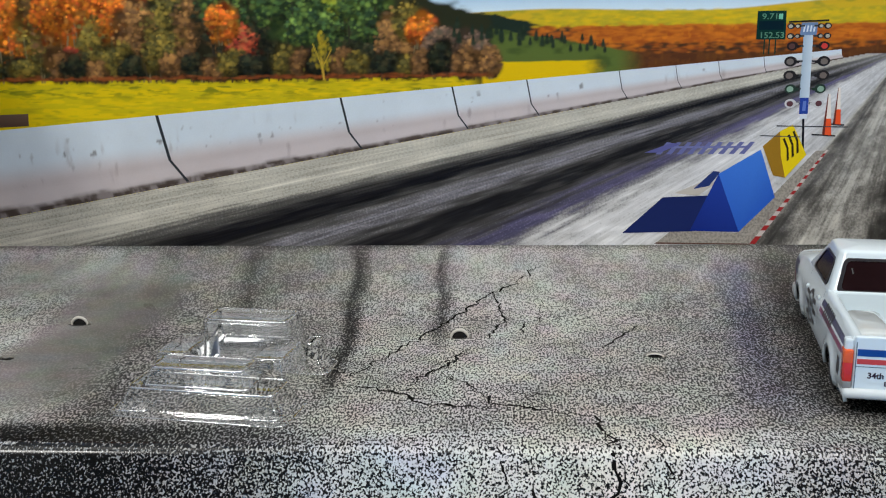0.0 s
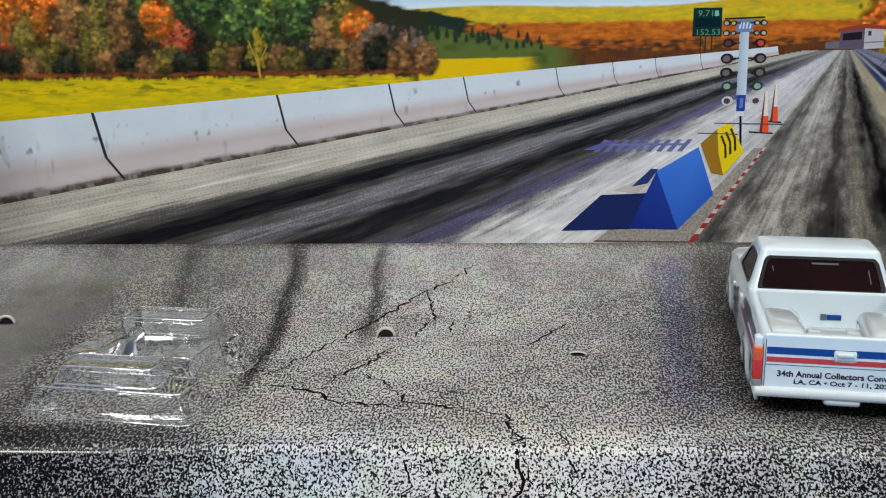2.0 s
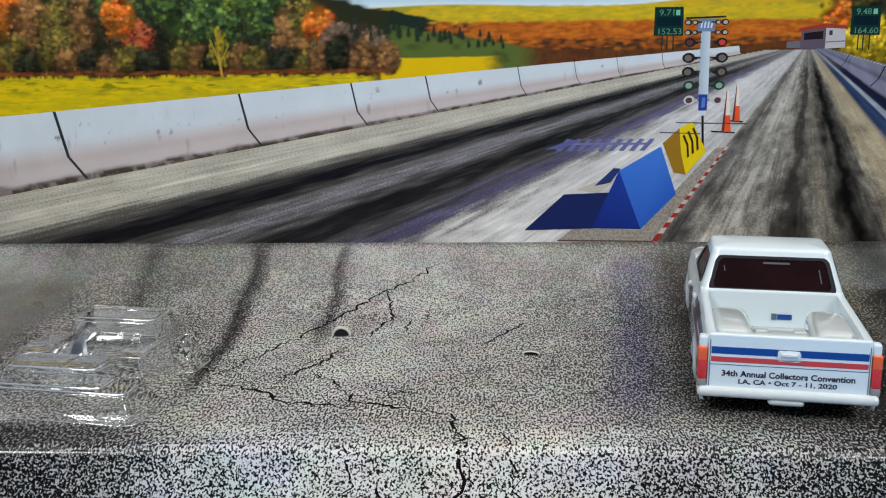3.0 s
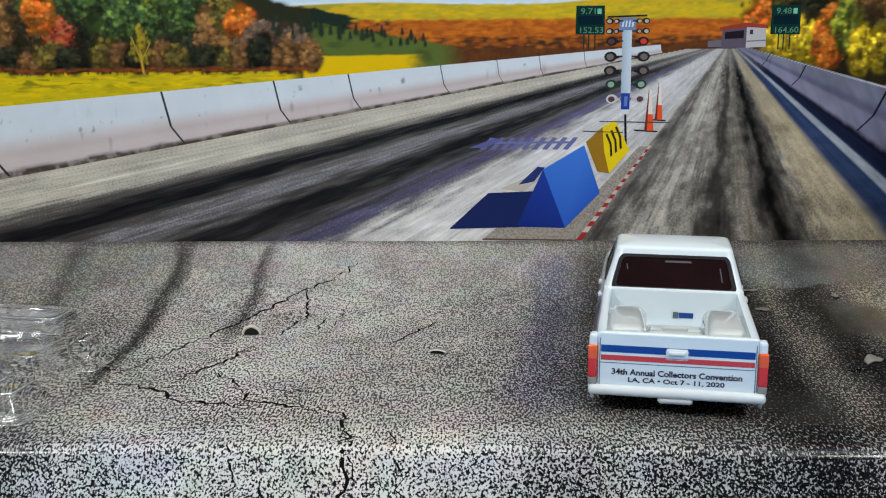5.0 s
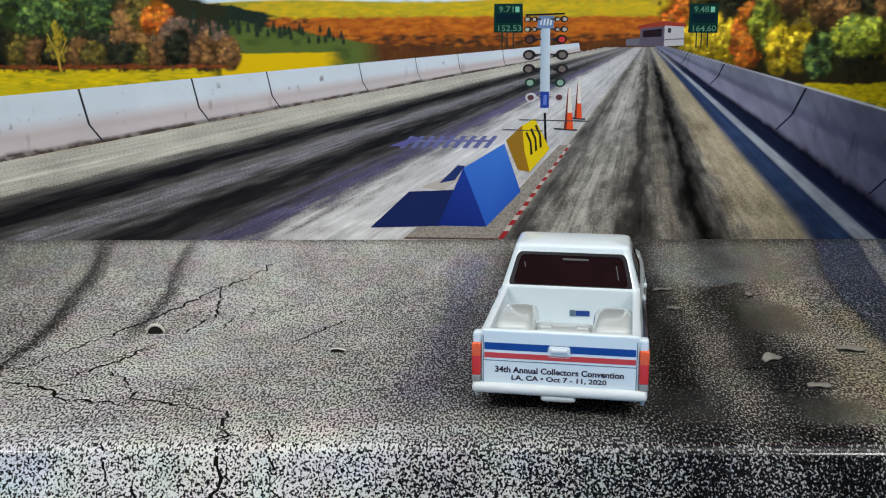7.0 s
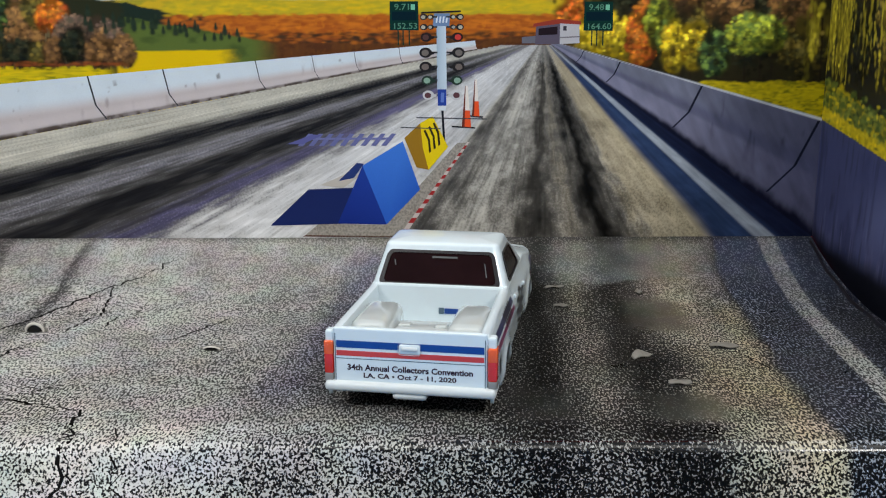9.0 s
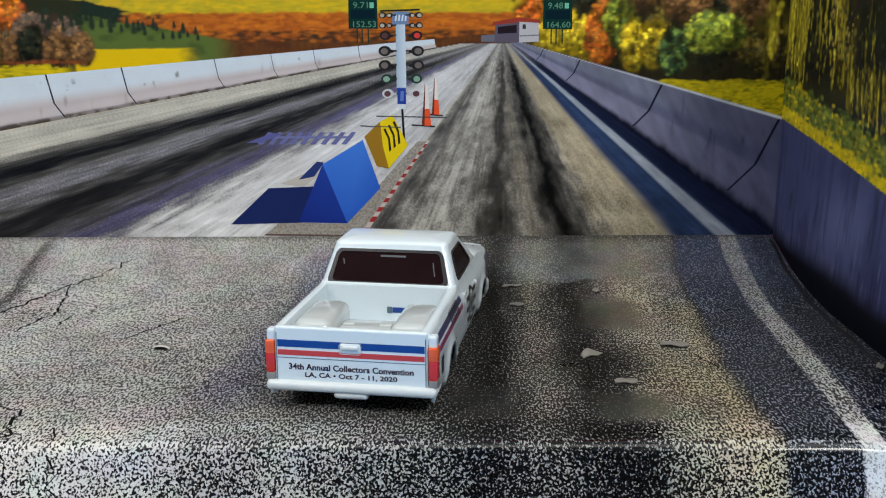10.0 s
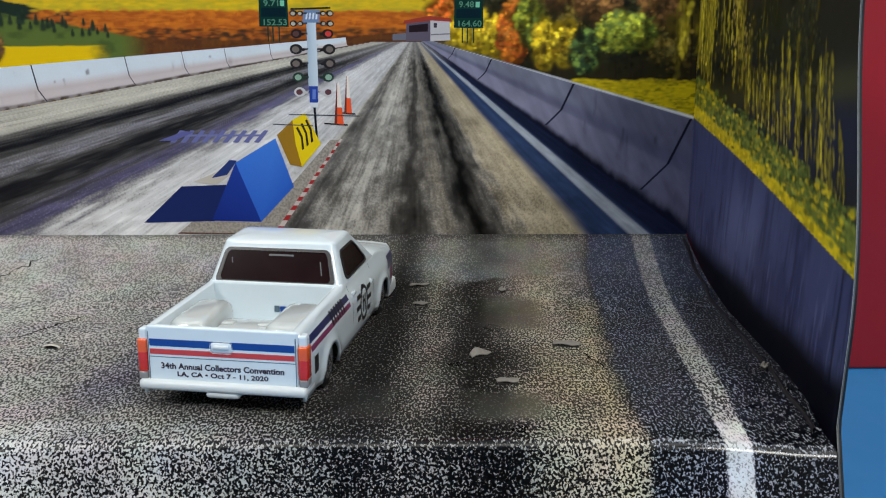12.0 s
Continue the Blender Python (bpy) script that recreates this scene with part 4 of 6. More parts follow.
def pickup():
    truck = tagged(new("toy_pickup_truck"), "white die-cast toy pickup with blue and red stripes", "toy truck")
    for sign in (-1, 1):
        side = smooth(part("side_panel", body_side(sign), WHITE, truck), 50)
        solid(side, 0.0006, -1.0)
    # bed rails, inner walls and floor
    for sign in (-1, 1):
        ys = [0.6 + 26.6 * k / 20 for k in range(21)]
        outer = [(sign * half_w(y, top_z(y)), y, top_z(y)) for y in ys]
        crest = [(sign * (half_w(y, top_z(y)) - 0.5), y, top_z(y) + 0.3) for y in ys]
        inner = [(sign * (half_w(y, top_z(y)) - 1.25), y, top_z(y)) for y in ys]
        foot = [(sign * (half_w(y, top_z(y)) - 1.7), y, 6.2) for y in ys]
        bm = strip(outer, crest)
        for a, b in ((crest, inner), (inner, foot)):
            other = strip(a, b)
            tmp = bpy.data.meshes.new("tmp")
            other.to_mesh(tmp)
            other.free()
            bm.from_mesh(tmp)
            bpy.data.meshes.remove(tmp)
        bmesh.ops.remove_doubles(bm, verts=bm.verts, dist=1e-6)
        bmesh.ops.recalc_face_normals(bm, faces=bm.faces)
        smooth(part("bed_rail", bm, WHITE, truck), 60)
    rounded(part("bed_floor", box(-0.0118, 0.0118, 0.0008, 0.0275, 0.0052, 0.0064), WHITE, truck), 0.0002)
    rounded(part("bed_front_wall", box(-0.0124, 0.0124, 0.0266, 0.0278, 0.005, 0.0146), WHITE, truck), 0.0004)
    for sign in (-1, 1):
        bm = rounded_block(sign * 8.4 - 3.6, sign * 8.4 + 3.6, 5.6, 20.0, 5.0, 13.6, 2.0, 4)
        smooth(part("wheel_tub", bm, TUB, truck, "pearl grey rounded wheel tub"), 80)
    fuel = smooth(part("fuel_cell", rounded_block(-5.0, 5.0, 8.5, 15.5, 6.0, 11.4, 0.8), TUB, truck, "pearl grey fuel cell in the bed"), 60)
    for sx in (-3.2, 3.2):
        smooth(part("cap", rounded_block(sx - 1.1, sx + 1.1, 11.0, 13.0, 11.2, 11.8, 0.3), TUB, fuel), 60)
    part("bed_badge", box(0.0012, 0.0038, 0.02645, 0.0266, 0.0092, 0.0102), BLUE, truck, "small blue badge")
    part("badge_mark", box(0.0001, 0.0011, 0.02645, 0.0266, 0.0091, 0.0103), PANEL_GREY, truck, "small grey mark")
    # tailgate
    gate = rounded(part("tailgate", box(-0.0127, 0.0127, 0.0, 0.0012, 0.0048, 0.0144), WHITE, truck), 0.00035, 3)
    for z0, z1, mat, lab in ((0.0110, 0.0122, BLUE, "blue stripe"), (0.0096, 0.0105, RED, "red stripe")):
        part("stripe", box(-0.0122, 0.0122, -0.00004, 0.0002, z0, z1), mat, gate, lab)
    for x0, x1, z0, z1 in ((-12.35, 12.35, 9.1, 9.22), (-12.45, -12.3, 5.1, 13.4), (12.3, 12.45, 5.1, 13.4), (-12.35, 12.35, 5.0, 5.15)):
        part("panel_line", box(x0 * MM, x1 * MM, -0.00004, 0.0002, z0 * MM, z1 * MM), PANEL_GREY, gate, "grey panel line")
    pad = smooth(part("handle_plate", rounded_block(-1.9, 1.9, -0.25, 0.4, 10.2, 12.2, 0.55), WHITE, gate), 60)
    smooth(part("handle", rounded_block(-1.35, 1.35, -0.5, 0.1, 10.9, 11.7, 0.3), BUMPER, pad, "glossy white handle"), 60)
    mesh_part("lettering", text_mesh("34th Annual Collectors Convention", 20.8, 1.08, bold=0.03), LETTER, gate, pose(0, -0.00005, 0.0077), "small dark lettering")
    mesh_part("lettering", text_mesh("LA, CA \u2022 Oct 7 - 11, 2020", 15.4, 1.0, bold=0.03), LETTER, gate, pose(0, -0.00005, 0.0063), "small dark lettering")
    for sign in (-1, 1):
        post = rounded(part("rear_post", box((sign * 13.45 - 0.72) * MM, (sign * 13.45 + 0.7) * MM, 0.0002, 0.0022, 0.0045, 0.0138), WHITE, truck), 0.0004, 2)
        bm = rounded_block(sign * 13.55 - 0.75, sign * 13.55 + 0.75, -0.2, 2.2, 6.4, 12.0, 0.3)
        lamp = smooth(part("tail_light", bm, LAMP_RED, truck, "red tail light with amber top"), 60)
        smooth(part("amber_lens", rounded_block(sign * 13.55 - 0.77, sign * 13.55 + 0.77, -0.23, 2.25, 9.6, 12.05, 0.3), LAMP_AMBER, lamp, "amber upper lens"), 60)
        smooth(part("grey_lens", rounded_block(sign * 13.55 - 0.74, sign * 13.55 + 0.74, -0.19, 2.2, 5.2, 6.5, 0.25), LAMP_GREY, lamp, "grey lower lens"), 60)
    bumper = smooth(part("rear_bumper", rounded_block(-14.2, 14.2, -1.0, 4.5, 3.6, 5.3, 0.7), BUMPER, truck, "white plastic rear bumper"), 60)
    smooth(part("tow_pan", rounded_block(-2.9, 2.9, -0.7, 3.0, 2.6, 3.9, 0.64), BUMPER, bumper), 60)
    part("underside", box(-0.0125, 0.0125, 0.003, 0.070, 0.0026, 0.0048), DARK, truck, "dark underside")
    part("inner_body", box(-0.0122, 0.0122, 0.028, 0.068, 0.0045, 0.0118), DARK, truck, "dark inside of the body")
    # cab
    B0, B1, R0, R1, BZ, RZ, BH, RH = 27.2, 53.5, 30.6, 43.0, 14.0, 20.9, 12.9, 10.9
    def cab_ring(v, inset=0.0, rise=0.0):
        """One level of the cab's shell, a rounded outline from the belt (0) to the roof (1)."""
        h = BH + (RH - BH) * v - inset
        y0, y1 = B0 + (R0 - B0) * v + inset, B1 + (R1 - B1) * v - inset * 1.6
        return [p + Vector((0, 0, rise * MM)) for p in ring(0, (y0 + y1) / 2, h, (y1 - y0) / 2, max(0.5, 1.5 - 0.4 * inset), BZ + (RZ - BZ) * v, 4)]
    shell_bm = bmesh.new()
    levels = [cab_ring(k / 8) for k in range(9)] + [cab_ring(1.0, 1.15 * (1 - math.cos(q)), 0.85 * math.sin(q)) for q in (radians(d) for d in (20, 40, 60, 80))]
    levels += [cab_ring(1.0, i, 0.85 + 0.3 * (1 - (1 - (i - 1.15) / 3.4) ** 2)) for i in (1.7, 2.4, 3.2, 4.2)]
    loops = [[shell_bm.verts.new(p) for p in lv] for lv in levels]
    for p, q in zip(loops, loops[1:]):
        for k in range(len(p)):
            shell_bm.faces.new((p[k], p[(k + 1) % len(p)], q[(k + 1) % len(p)], q[k]))
    shell_bm.faces.new(loops[-1])
    bmesh.ops.recalc_face_normals(shell_bm, faces=shell_bm.faces)
    cab = smooth(part("cab", shell_bm, WHITE, truck), 60)

    def outline(u0, u1, v0, v1, r, ru):
        pts = []
        for cu, cv, a0 in ((u1 - ru, v1 - r, 0), (u0 + ru, v1 - r, 90), (u0 + ru, v0 + r, 180), (u1 - ru, v0 + r, 270)):
            pts += [(cu + ru * math.cos(radians(a0 + 15 * k)), cv + r * math.sin(radians(a0 + 15 * k))) for k in range(7)]
        return pts

    def cab_face(kind, sign, lift):
        def at(u, v):
            h = BH + (RH - BH) * v
            y0, y1 = B0 + (R0 - B0) * v, B1 + (R1 - B1) * v
            z = BZ + (RZ - BZ) * v
            if kind == "rear":
                return Vector((u * h, y0 - lift * 0.9, z + lift * 0.4)) * MM
            if kind == "front":
                return Vector((u * h, y1 + lift * 0.55, z + lift * 0.8)) * MM
            return Vector((sign * (h + lift), y0 + (y1 - y0) * u, z + lift * 0.3)) * MM
        return at

    for nm, kind, sign, box_uv in (("rear_window", "rear", 1, (-0.91, 0.91, 0.03, 0.92, 0.16, 0.08)), ("windscreen", "front", 1, (-0.88, 0.88, 0.08, 0.92, 0.12, 0.07)),
                                   ("side_window", "side", 1, (0.13, 0.80, 0.06, 0.86, 0.2, 0.07)), ("side_window", "side", -1, (0.13, 0.80, 0.06, 0.86, 0.2, 0.07))):
        u0, u1, v0, v1, r, ru = box_uv
        low, high = cab_face(kind, sign, 0.05), cab_face(kind, sign, 0.2)
        su, sv = (u1 - u0) * (0.034 if kind == "rear" else 0.045), (v1 - v0) * 0.08
        outer, inner = outline(*box_uv), outline(u0 + su, u1 - su, v0 + sv, v1 - sv, r * 0.8, ru * 0.8)
        gb = bmesh.new()
        rows = [[gb.verts.new(f(u, v)) for u, v in path] for f, path in ((low, outer), (high, outer), (high, inner), (low, inner))]
        for p, q in zip(rows, rows[1:]):
            for k in range(len(p)):
                gb.faces.new((p[k], p[(k + 1) % len(p)], q[(k + 1) % len(p)], q[k]))
        bmesh.ops.recalc_face_normals(gb, faces=gb.faces)
        seal = smooth(part("window_seal", gb, BLACK, cab, "black rubber window seal"), 50)
        pb = bmesh.new()
        pb.faces.new([pb.verts.new(low(u, v)) for u, v in (outer if sign > 0 and kind != "front" else outer[::-1])])
        glass = part(nm, pb, WINDOW, cab, "dark smoked window")
        if kind == "rear":
            for x0, x1, v, h in ((-1.6, 3.2, 0.76, 0.16), (8.6, 8.8, 0.46, 1.2), (-8.7, -8.5, 0.6, 0.5)):
                y, z = B0 + (R0 - B0) * v - 0.14, BZ + (RZ - BZ) * v
                part("mirror_bar", strip([(x0 + 0.15 * h, y - h * 0.46, z - h), (x1 + 0.15 * h, y - h * 0.46, z - h)], [(x0 - 0.25 * h, y + h * 0.46, z + h), (x1 - 0.25 * h, y + h * 0.46, z + h)]), MIRROR_GREY, truck, "pale bar behind the window")
    # shoulders beside the cab and the bonnet
    def deck(u, v):
        y = 27.2 + v * 45.2
        h = half_w(y, top_z(y))
        return Vector(((2 * u - 1) * h, y, top_z(y) + (0.9 * smoothstep(50, 56, y) - 0.5 * smoothstep(66, 72, y)) * (1 - (2 * u - 1) ** 4))) * MM
    smooth(part("bonnet", quad_grid(deck, 24, 40), WHITE, truck), 60)
    nose = quad_grid(lambda u, v: Vector(((2 * u - 1) * (12.4 - 0.6 * v), 72.4 + 1.2 * math.sin(math.pi * v) * (1 - (2 * u - 1) ** 4), 1.2 + 10.4 * v)) * MM, 20, 8)
    smooth(part("front_grille", nose, BUMPER, truck), 60)
    rounded(part("front_spoiler", box(-0.0136, 0.0136, 0.066, 0.0735, 0.0008, 0.0042), BUMPER, truck), 0.0009, 3)
    # wheels
    for sign in (-1, 1):
        for c, r in ARCHES:
            w = smooth(part("wheel", lathe([(-2.2, 3.8), (-2.0, 4.4), (1.8, 4.4), (2.1, 3.9)], sign * 11.3, c, 4.4), TYRE, truck, "black tyre with chrome rim"), 40)
            smooth(part("rim", lathe([(-0.1, 2.9), (0.2, 2.9), (0.1, 2.2), (0.45, 0.8), (0.4, 0.1)] if sign > 0 else [(0.1, 2.9), (-0.2, 2.9), (-0.1, 2.2), (-0.45, 0.8), (-0.4, 0.1)], sign * 13.4, c, 4.4), RIM, w, "chrome rim"), 30)
    # side graphics, following the skin
    def decal(name, sign, y0, y1, z0, z1, material, label, lift=0.05, rise=0.0):
        def at(u, v):
            y = y0 + (y1 - y0) * u
            z = z0 + (z1 - z0) * v + rise * u
            return Vector((sign * (half_w(y, z) + lift), y, z)) * MM
        bm = quad_grid(at, 20, 3)
        return part(name, bm, material, truck, label)
    for sign in (-1, 1):
        decal("side_stripe", sign, 3.0, 28.5, 11.5, 12.6, NAVY, "navy side stripe")
        decal("side_stripe", sign, 3.0, 28.5, 10.2, 11.1, PLUM, "plum side stripe")
        for k in range(6):
            y = 16.2 + 1.5 * k
            decal("badge_bar", sign, y, y + 0.85, 10.4, 12.9, BLACK, "dark maker's mark as a bar", 0.09)
        bm = bmesh.new()
        rows = [[bm.verts.new(Vector((sign * (half_w(39 + ry * math.cos(a), 8.0 + rz * math.sin(a)) + 0.06), 39 + ry * math.cos(a), 8.0 + rz * math.sin(a))) * MM) for a in (2 * math.pi * k / 28 for k in range(28))] for ry, rz in ((3.0, 3.6), (2.3, 2.8))]
        for k in range(28):
            bm.faces.new((rows[0][k], rows[0][(k + 1) % 28], rows[1][(k + 1) % 28], rows[1][k]))
        part("race_ring", bm, BLACK, truck, "black oval ring on the door")
        for yy, zz, ww, hh in ((38.0, 6.2, 0.7, 3.4), (39.5, 6.2, 0.7, 3.4), (37.9, 8.0, 2.3, 0.6)):
            decal("race_mark", sign, yy, yy + ww, zz, zz + hh, BLACK, "dark race mark as a bar", 0.06)
        for zz, w0 in ((5.4, 2.4), (7.5, 3.2), (9.6, 2.6)):
            decal("race_wing", sign, 36.2 - w0, 36.2, zz, zz + 1.0, BLACK, "dark winged bar beside the oval", 0.06)
            decal("race_wing", sign, 41.8, 41.8 + w0, zz, zz + 1.0, BLACK, "dark winged bar beside the oval", 0.06)
        for yy in (30.2, 47.5):
            decal("door_line", sign, yy, yy + 0.22, 3.2, 13.6, PANEL_GREY, "grey door gap", 0.04)
        decal("fender_patch", sign, 61.5, 70.5, 8.6, 11.6, NAVY, "navy fender patch", 0.05)
        decal("fender_patch", sign, 64.5, 70.5, 5.6, 8.4, PLUM, "plum fender patch", 0.05)
        decal("rear_mark", sign, 4.2, 6.4, 6.0, 9.0, BLACK, "small dark mark", 0.05)
        smooth(part("door_mirror", rounded_block(sign * 13.7 - 0.8, sign * 13.7 + 0.8, 44.6, 45.8, 10.0, 11.1, 0.4), WHITE, truck), 60)
        smooth(part("door_handle", rounded_block(sign * 13.7 - 0.4, sign * 13.7 + 0.4, 31.5, 33.8, 11.2, 12.0, 0.3), WHITE, truck), 60)
    return truck


truck = pickup()
truck.matrix_basis = pose(0.0762, 0.1535, 0.0, 0, 0, -9.4)


# ---- the printed picture: flat inked shapes on the card ----
class Inked:
    """Flat shapes of ink laid one over another on a panel; place(a, b, lift) puts them in the world."""

    level = 0.02

    def __init__(self, place):
        self.place, self.verts, self.faces, self.cols = place, [], [], []

    def poly(self, pts, colour, alpha=0.0):
        Inked.level += 0.00025
        k = len(self.verts)
        self.verts += [self.place(a, b, Inked.level) for a, b in pts]
        self.faces.append(tuple(range(k, k + len(pts))))
        self.cols += [(*np.clip(colour, 0.001, 1), alpha)] * len(pts)
        return self

    def shaded(self, pts, colours):
        self.poly(pts, colours[0])
        for i in range(len(pts)):
            self.cols[-len(pts) + i] = (*np.clip(colours[i], 0.001, 1), 0.0)
        return self

    def blob(self, a, b, ra, rb, colour, n=6):
        turn = RNG.uniform(0, 6.28)
        pts = []
        for k in range(n):
            t = turn + 2 * math.pi * k / n
            w = RNG.uniform(0.6, 1.25)
            pts.append((a + ra * w * math.cos(t), b + rb * w * math.sin(t)))
        return self.poly(pts, colour)

    def disc(self, a, b, ra, rb, colour, n=14):
        return self.poly([(a + ra * math.cos(2 * math.pi * k / n), b + rb * math.sin(2 * math.pi * k / n)) for k in range(n)], colour)

    def done(self, name, parent, label=""):
        me = bpy.data.meshes.new(name)
        me.from_pydata(self.verts, [], self.faces)
        att = me.color_attributes.new("Col", "FLOAT_COLOR", "POINT")
        att.data.foreach_set("color", np.array(self.cols, np.float32).reshape(-1))
        me.materials.append(PRINT)
        ob = new(name, me)
        ob.parent = parent
        if label:
            ob["label"] = label
        return ob


def on_back(a, b, lift):
    return (a * MM, (BACK - lift) * MM, b * MM)


def on_east(u, z, lift):
    a = u / float(front_edge(np.array(z)))
    bulge = 1.2 * math.sin(math.pi * a) * smoothstep(5, 40, z) + 0.7 * a**3 * smoothstep(10, 60, z) - 1.5 * a * (1 - smoothstep(-30, 45, z))
    return ((RIGHT + bulge - lift) * MM, (BACK - u) * MM, z * MM)


# concrete barrier on the left, segment by segment
JOINTS = (-137.5, -82.7, -34.9, -6.5, 12.2, 35.1, 49.0, 59.4, 70.4, 80.0, 89.0)


def joint_shift(x):
    return max(0.6, 7.2 - (x + 82.7) * 0.041)


def barrier_place(t, x0, x1, v):
    """v runs from the base (0) to the top (1); the face leans out below the knee."""
    xt = x0 + (x1 - x0) * t
    xb = xt + joint_shift(xt)
    knee = 0.34
    k = 1 - v
    x = xt + (xb - xt) * (0.36 * min(k / (1 - knee), 1) + 0.64 * max(0, (k - (1 - knee)) / knee))
    zt, zb = barrier_top(xt), barrier_base(xb)
    return x, zb + (zt - zb) * v


def barrier_segment(x0, x1, first):
    nu, nv = max(8, int((x1 - x0) * 2.2)), 30
    pos, col = np.zeros((nu + 1, nv + 1, 3)), np.zeros((nu + 1, nv + 1, 4))
    a, b = np.zeros((nu + 1, nv + 1)), np.zeros((nu + 1, nv + 1))
    for i in range(nu + 1):
        for j in range(nv + 1):
            a[i, j], b[i, j] = barrier_place(i / nu, x0, x1, j / nv)
    v = np.broadcast_to(np.linspace(0, 1, nv + 1), a.shape)
    c = np.ones(a.shape + (3,)) * ink(204, 214, 222)
    c = over(c, ink(196, 186, 186), 1 - step(0.30, 0.62, v))
    c = over(c, ink(178, 166, 166), hump(v, 0.30, 0.06) * 0.35)
    grime = 0.06 + 0.05 * field(a, b * 0, 4.5, 101)
    c = over(c, ink(74, 64, 58), (1 - step(grime - 0.03, grime + 0.03, v)) * (0.65 + 0.35 * step(0.35, 0.6, field(a, b, 1.8, 102))))
    c = over(c, ink(138, 124, 122), step(0.72, 0.86, field(a * 1.6, b * 0.4, 3.4, 103)) * hump(v, 0.4, 0.3) * 0.55)
    c = over(c, ink(92, 84, 84), step(0.80, 0.86, field(a * 1.3, b * 0.8, 2.6, 107)) * hump(v, 0.62, 0.2) * 0.7)
    c = over(c, ink(120, 112, 112), step(0.8, 0.88, field(a, b, 1.6, 104)) * hump(v, 0.5, 0.2) * 0.6)
    c = c * (1 + 0.14 * (field(a, b, 6, 105) - 0.5))[..., None]
    col[..., :3] = c
    pos = np.stack([a, np.full_like(a, BACK - 0.012), b], -1) * MM
    return sheet("barrier_segment", pos, col, PRINT, backdrop, "printed pale concrete barrier segment")


for n, (x0, x1) in enumerate(zip(JOINTS, JOINTS[1:])):
    barrier_segment(x0, x1, n == 0)
    if n:
        w = max(0.14, 0.8 - 0.005 * (x0 + 82))
        gap = Inked(on_back)
        ps = [barrier_place(0, x0, x1, v) for v in (0.02, 0.34, 0.66, 1.0)]
        for p, q in zip(ps, ps[1:]):
            gap.poly([(p[0] - w / 2, p[1]), (p[0] + w / 2, p[1]), (q[0] + w / 2, q[1]), (q[0] - w / 2, q[1])], ink(46, 50, 54))
        gap.done("barrier_joint", backdrop, "dark joint between barrier segments")
Inked(on_back).shaded([(-137, 39.2), (-116.6, 40.0), (-116.4, 43.2), (-137, 42.6)], [ink(70, 52, 42), ink(84, 64, 52), ink(106, 84, 70), ink(96, 78, 66)]).done("printed_beam", backdrop, "printed brown beam behind the barrier")

Inked(on_east).poly([(1.2, 9), (1.6, 9), (1.5, 30), (1.1, 37.4), (0.7, 37.4), (1.0, 30)], ink(24, 26, 44)).done("barrier_joint", east, "dark joint in the printed barrier")
for x, w in ((174.2, 0.7), (144.8, 0.6), (124.5, 0.35), (115.5, 0.2)):
    a = VZ - (x - VX) / 3.4
    xm = x - (x - VX) * 0.075
    am = VZ - (xm - VX) / 2.02
    xb = x - (x - VX) * 0.17
    ab = VZ - (xb - VX) / 1.5
    if x < 175:
        g = Inked(on_back)
        g.poly([(x - w / 2, a), (x + w / 2, a), (xm + w / 2, am), (xm - w / 2, am)], ink(26, 28, 44))
        g.poly([(xm - w / 2, am), (xm + w / 2, am), (xb + w / 2, ab), (xb - w / 2, ab)], ink(34, 36, 56))
        g.done("barrier_joint", backdrop, "dark joint in the printed barrier")

# timing building, scoreboards, starting tree, cones and wedges
house = Inked(on_back)
house.poly([(100.4, 56.4), (104, 56.4), (104, 58.2), (100.4, 57.9)], ink(104, 104, 116))
house.poly([(103.6, 56.2), (109.6, 56.2), (109.6, 61.0), (103.8, 60.4)], ink(92, 84, 100))
house.poly([(104.4, 58.3), (109.0, 58.5), (109.0, 60.4), (104.4, 59.9)], ink(36, 26, 32))
house.poly([(109.6, 56.2), (114.4, 56.4), (114.3, 60.9), (109.6, 61.2)], ink(184, 182, 186))
house.poly([(110.4, 59.4), (111.2, 59.4), (111.2, 60.5), (110.4, 60.5)], ink(60, 56, 66))
house.poly([(103.0, 60.3), (109.8, 61.1), (114.8, 60.8), (114.6, 61.6), (109.4, 62.2), (103.2, 61.1)], ink(150, 60, 48))
house.poly([(109.7, 57.6), (114.4, 57.8), (114.4, 58.1), (109.7, 57.9)], ink(120, 116, 122))
house.done("printed_building", backdrop, "printed white timing building with red roof")


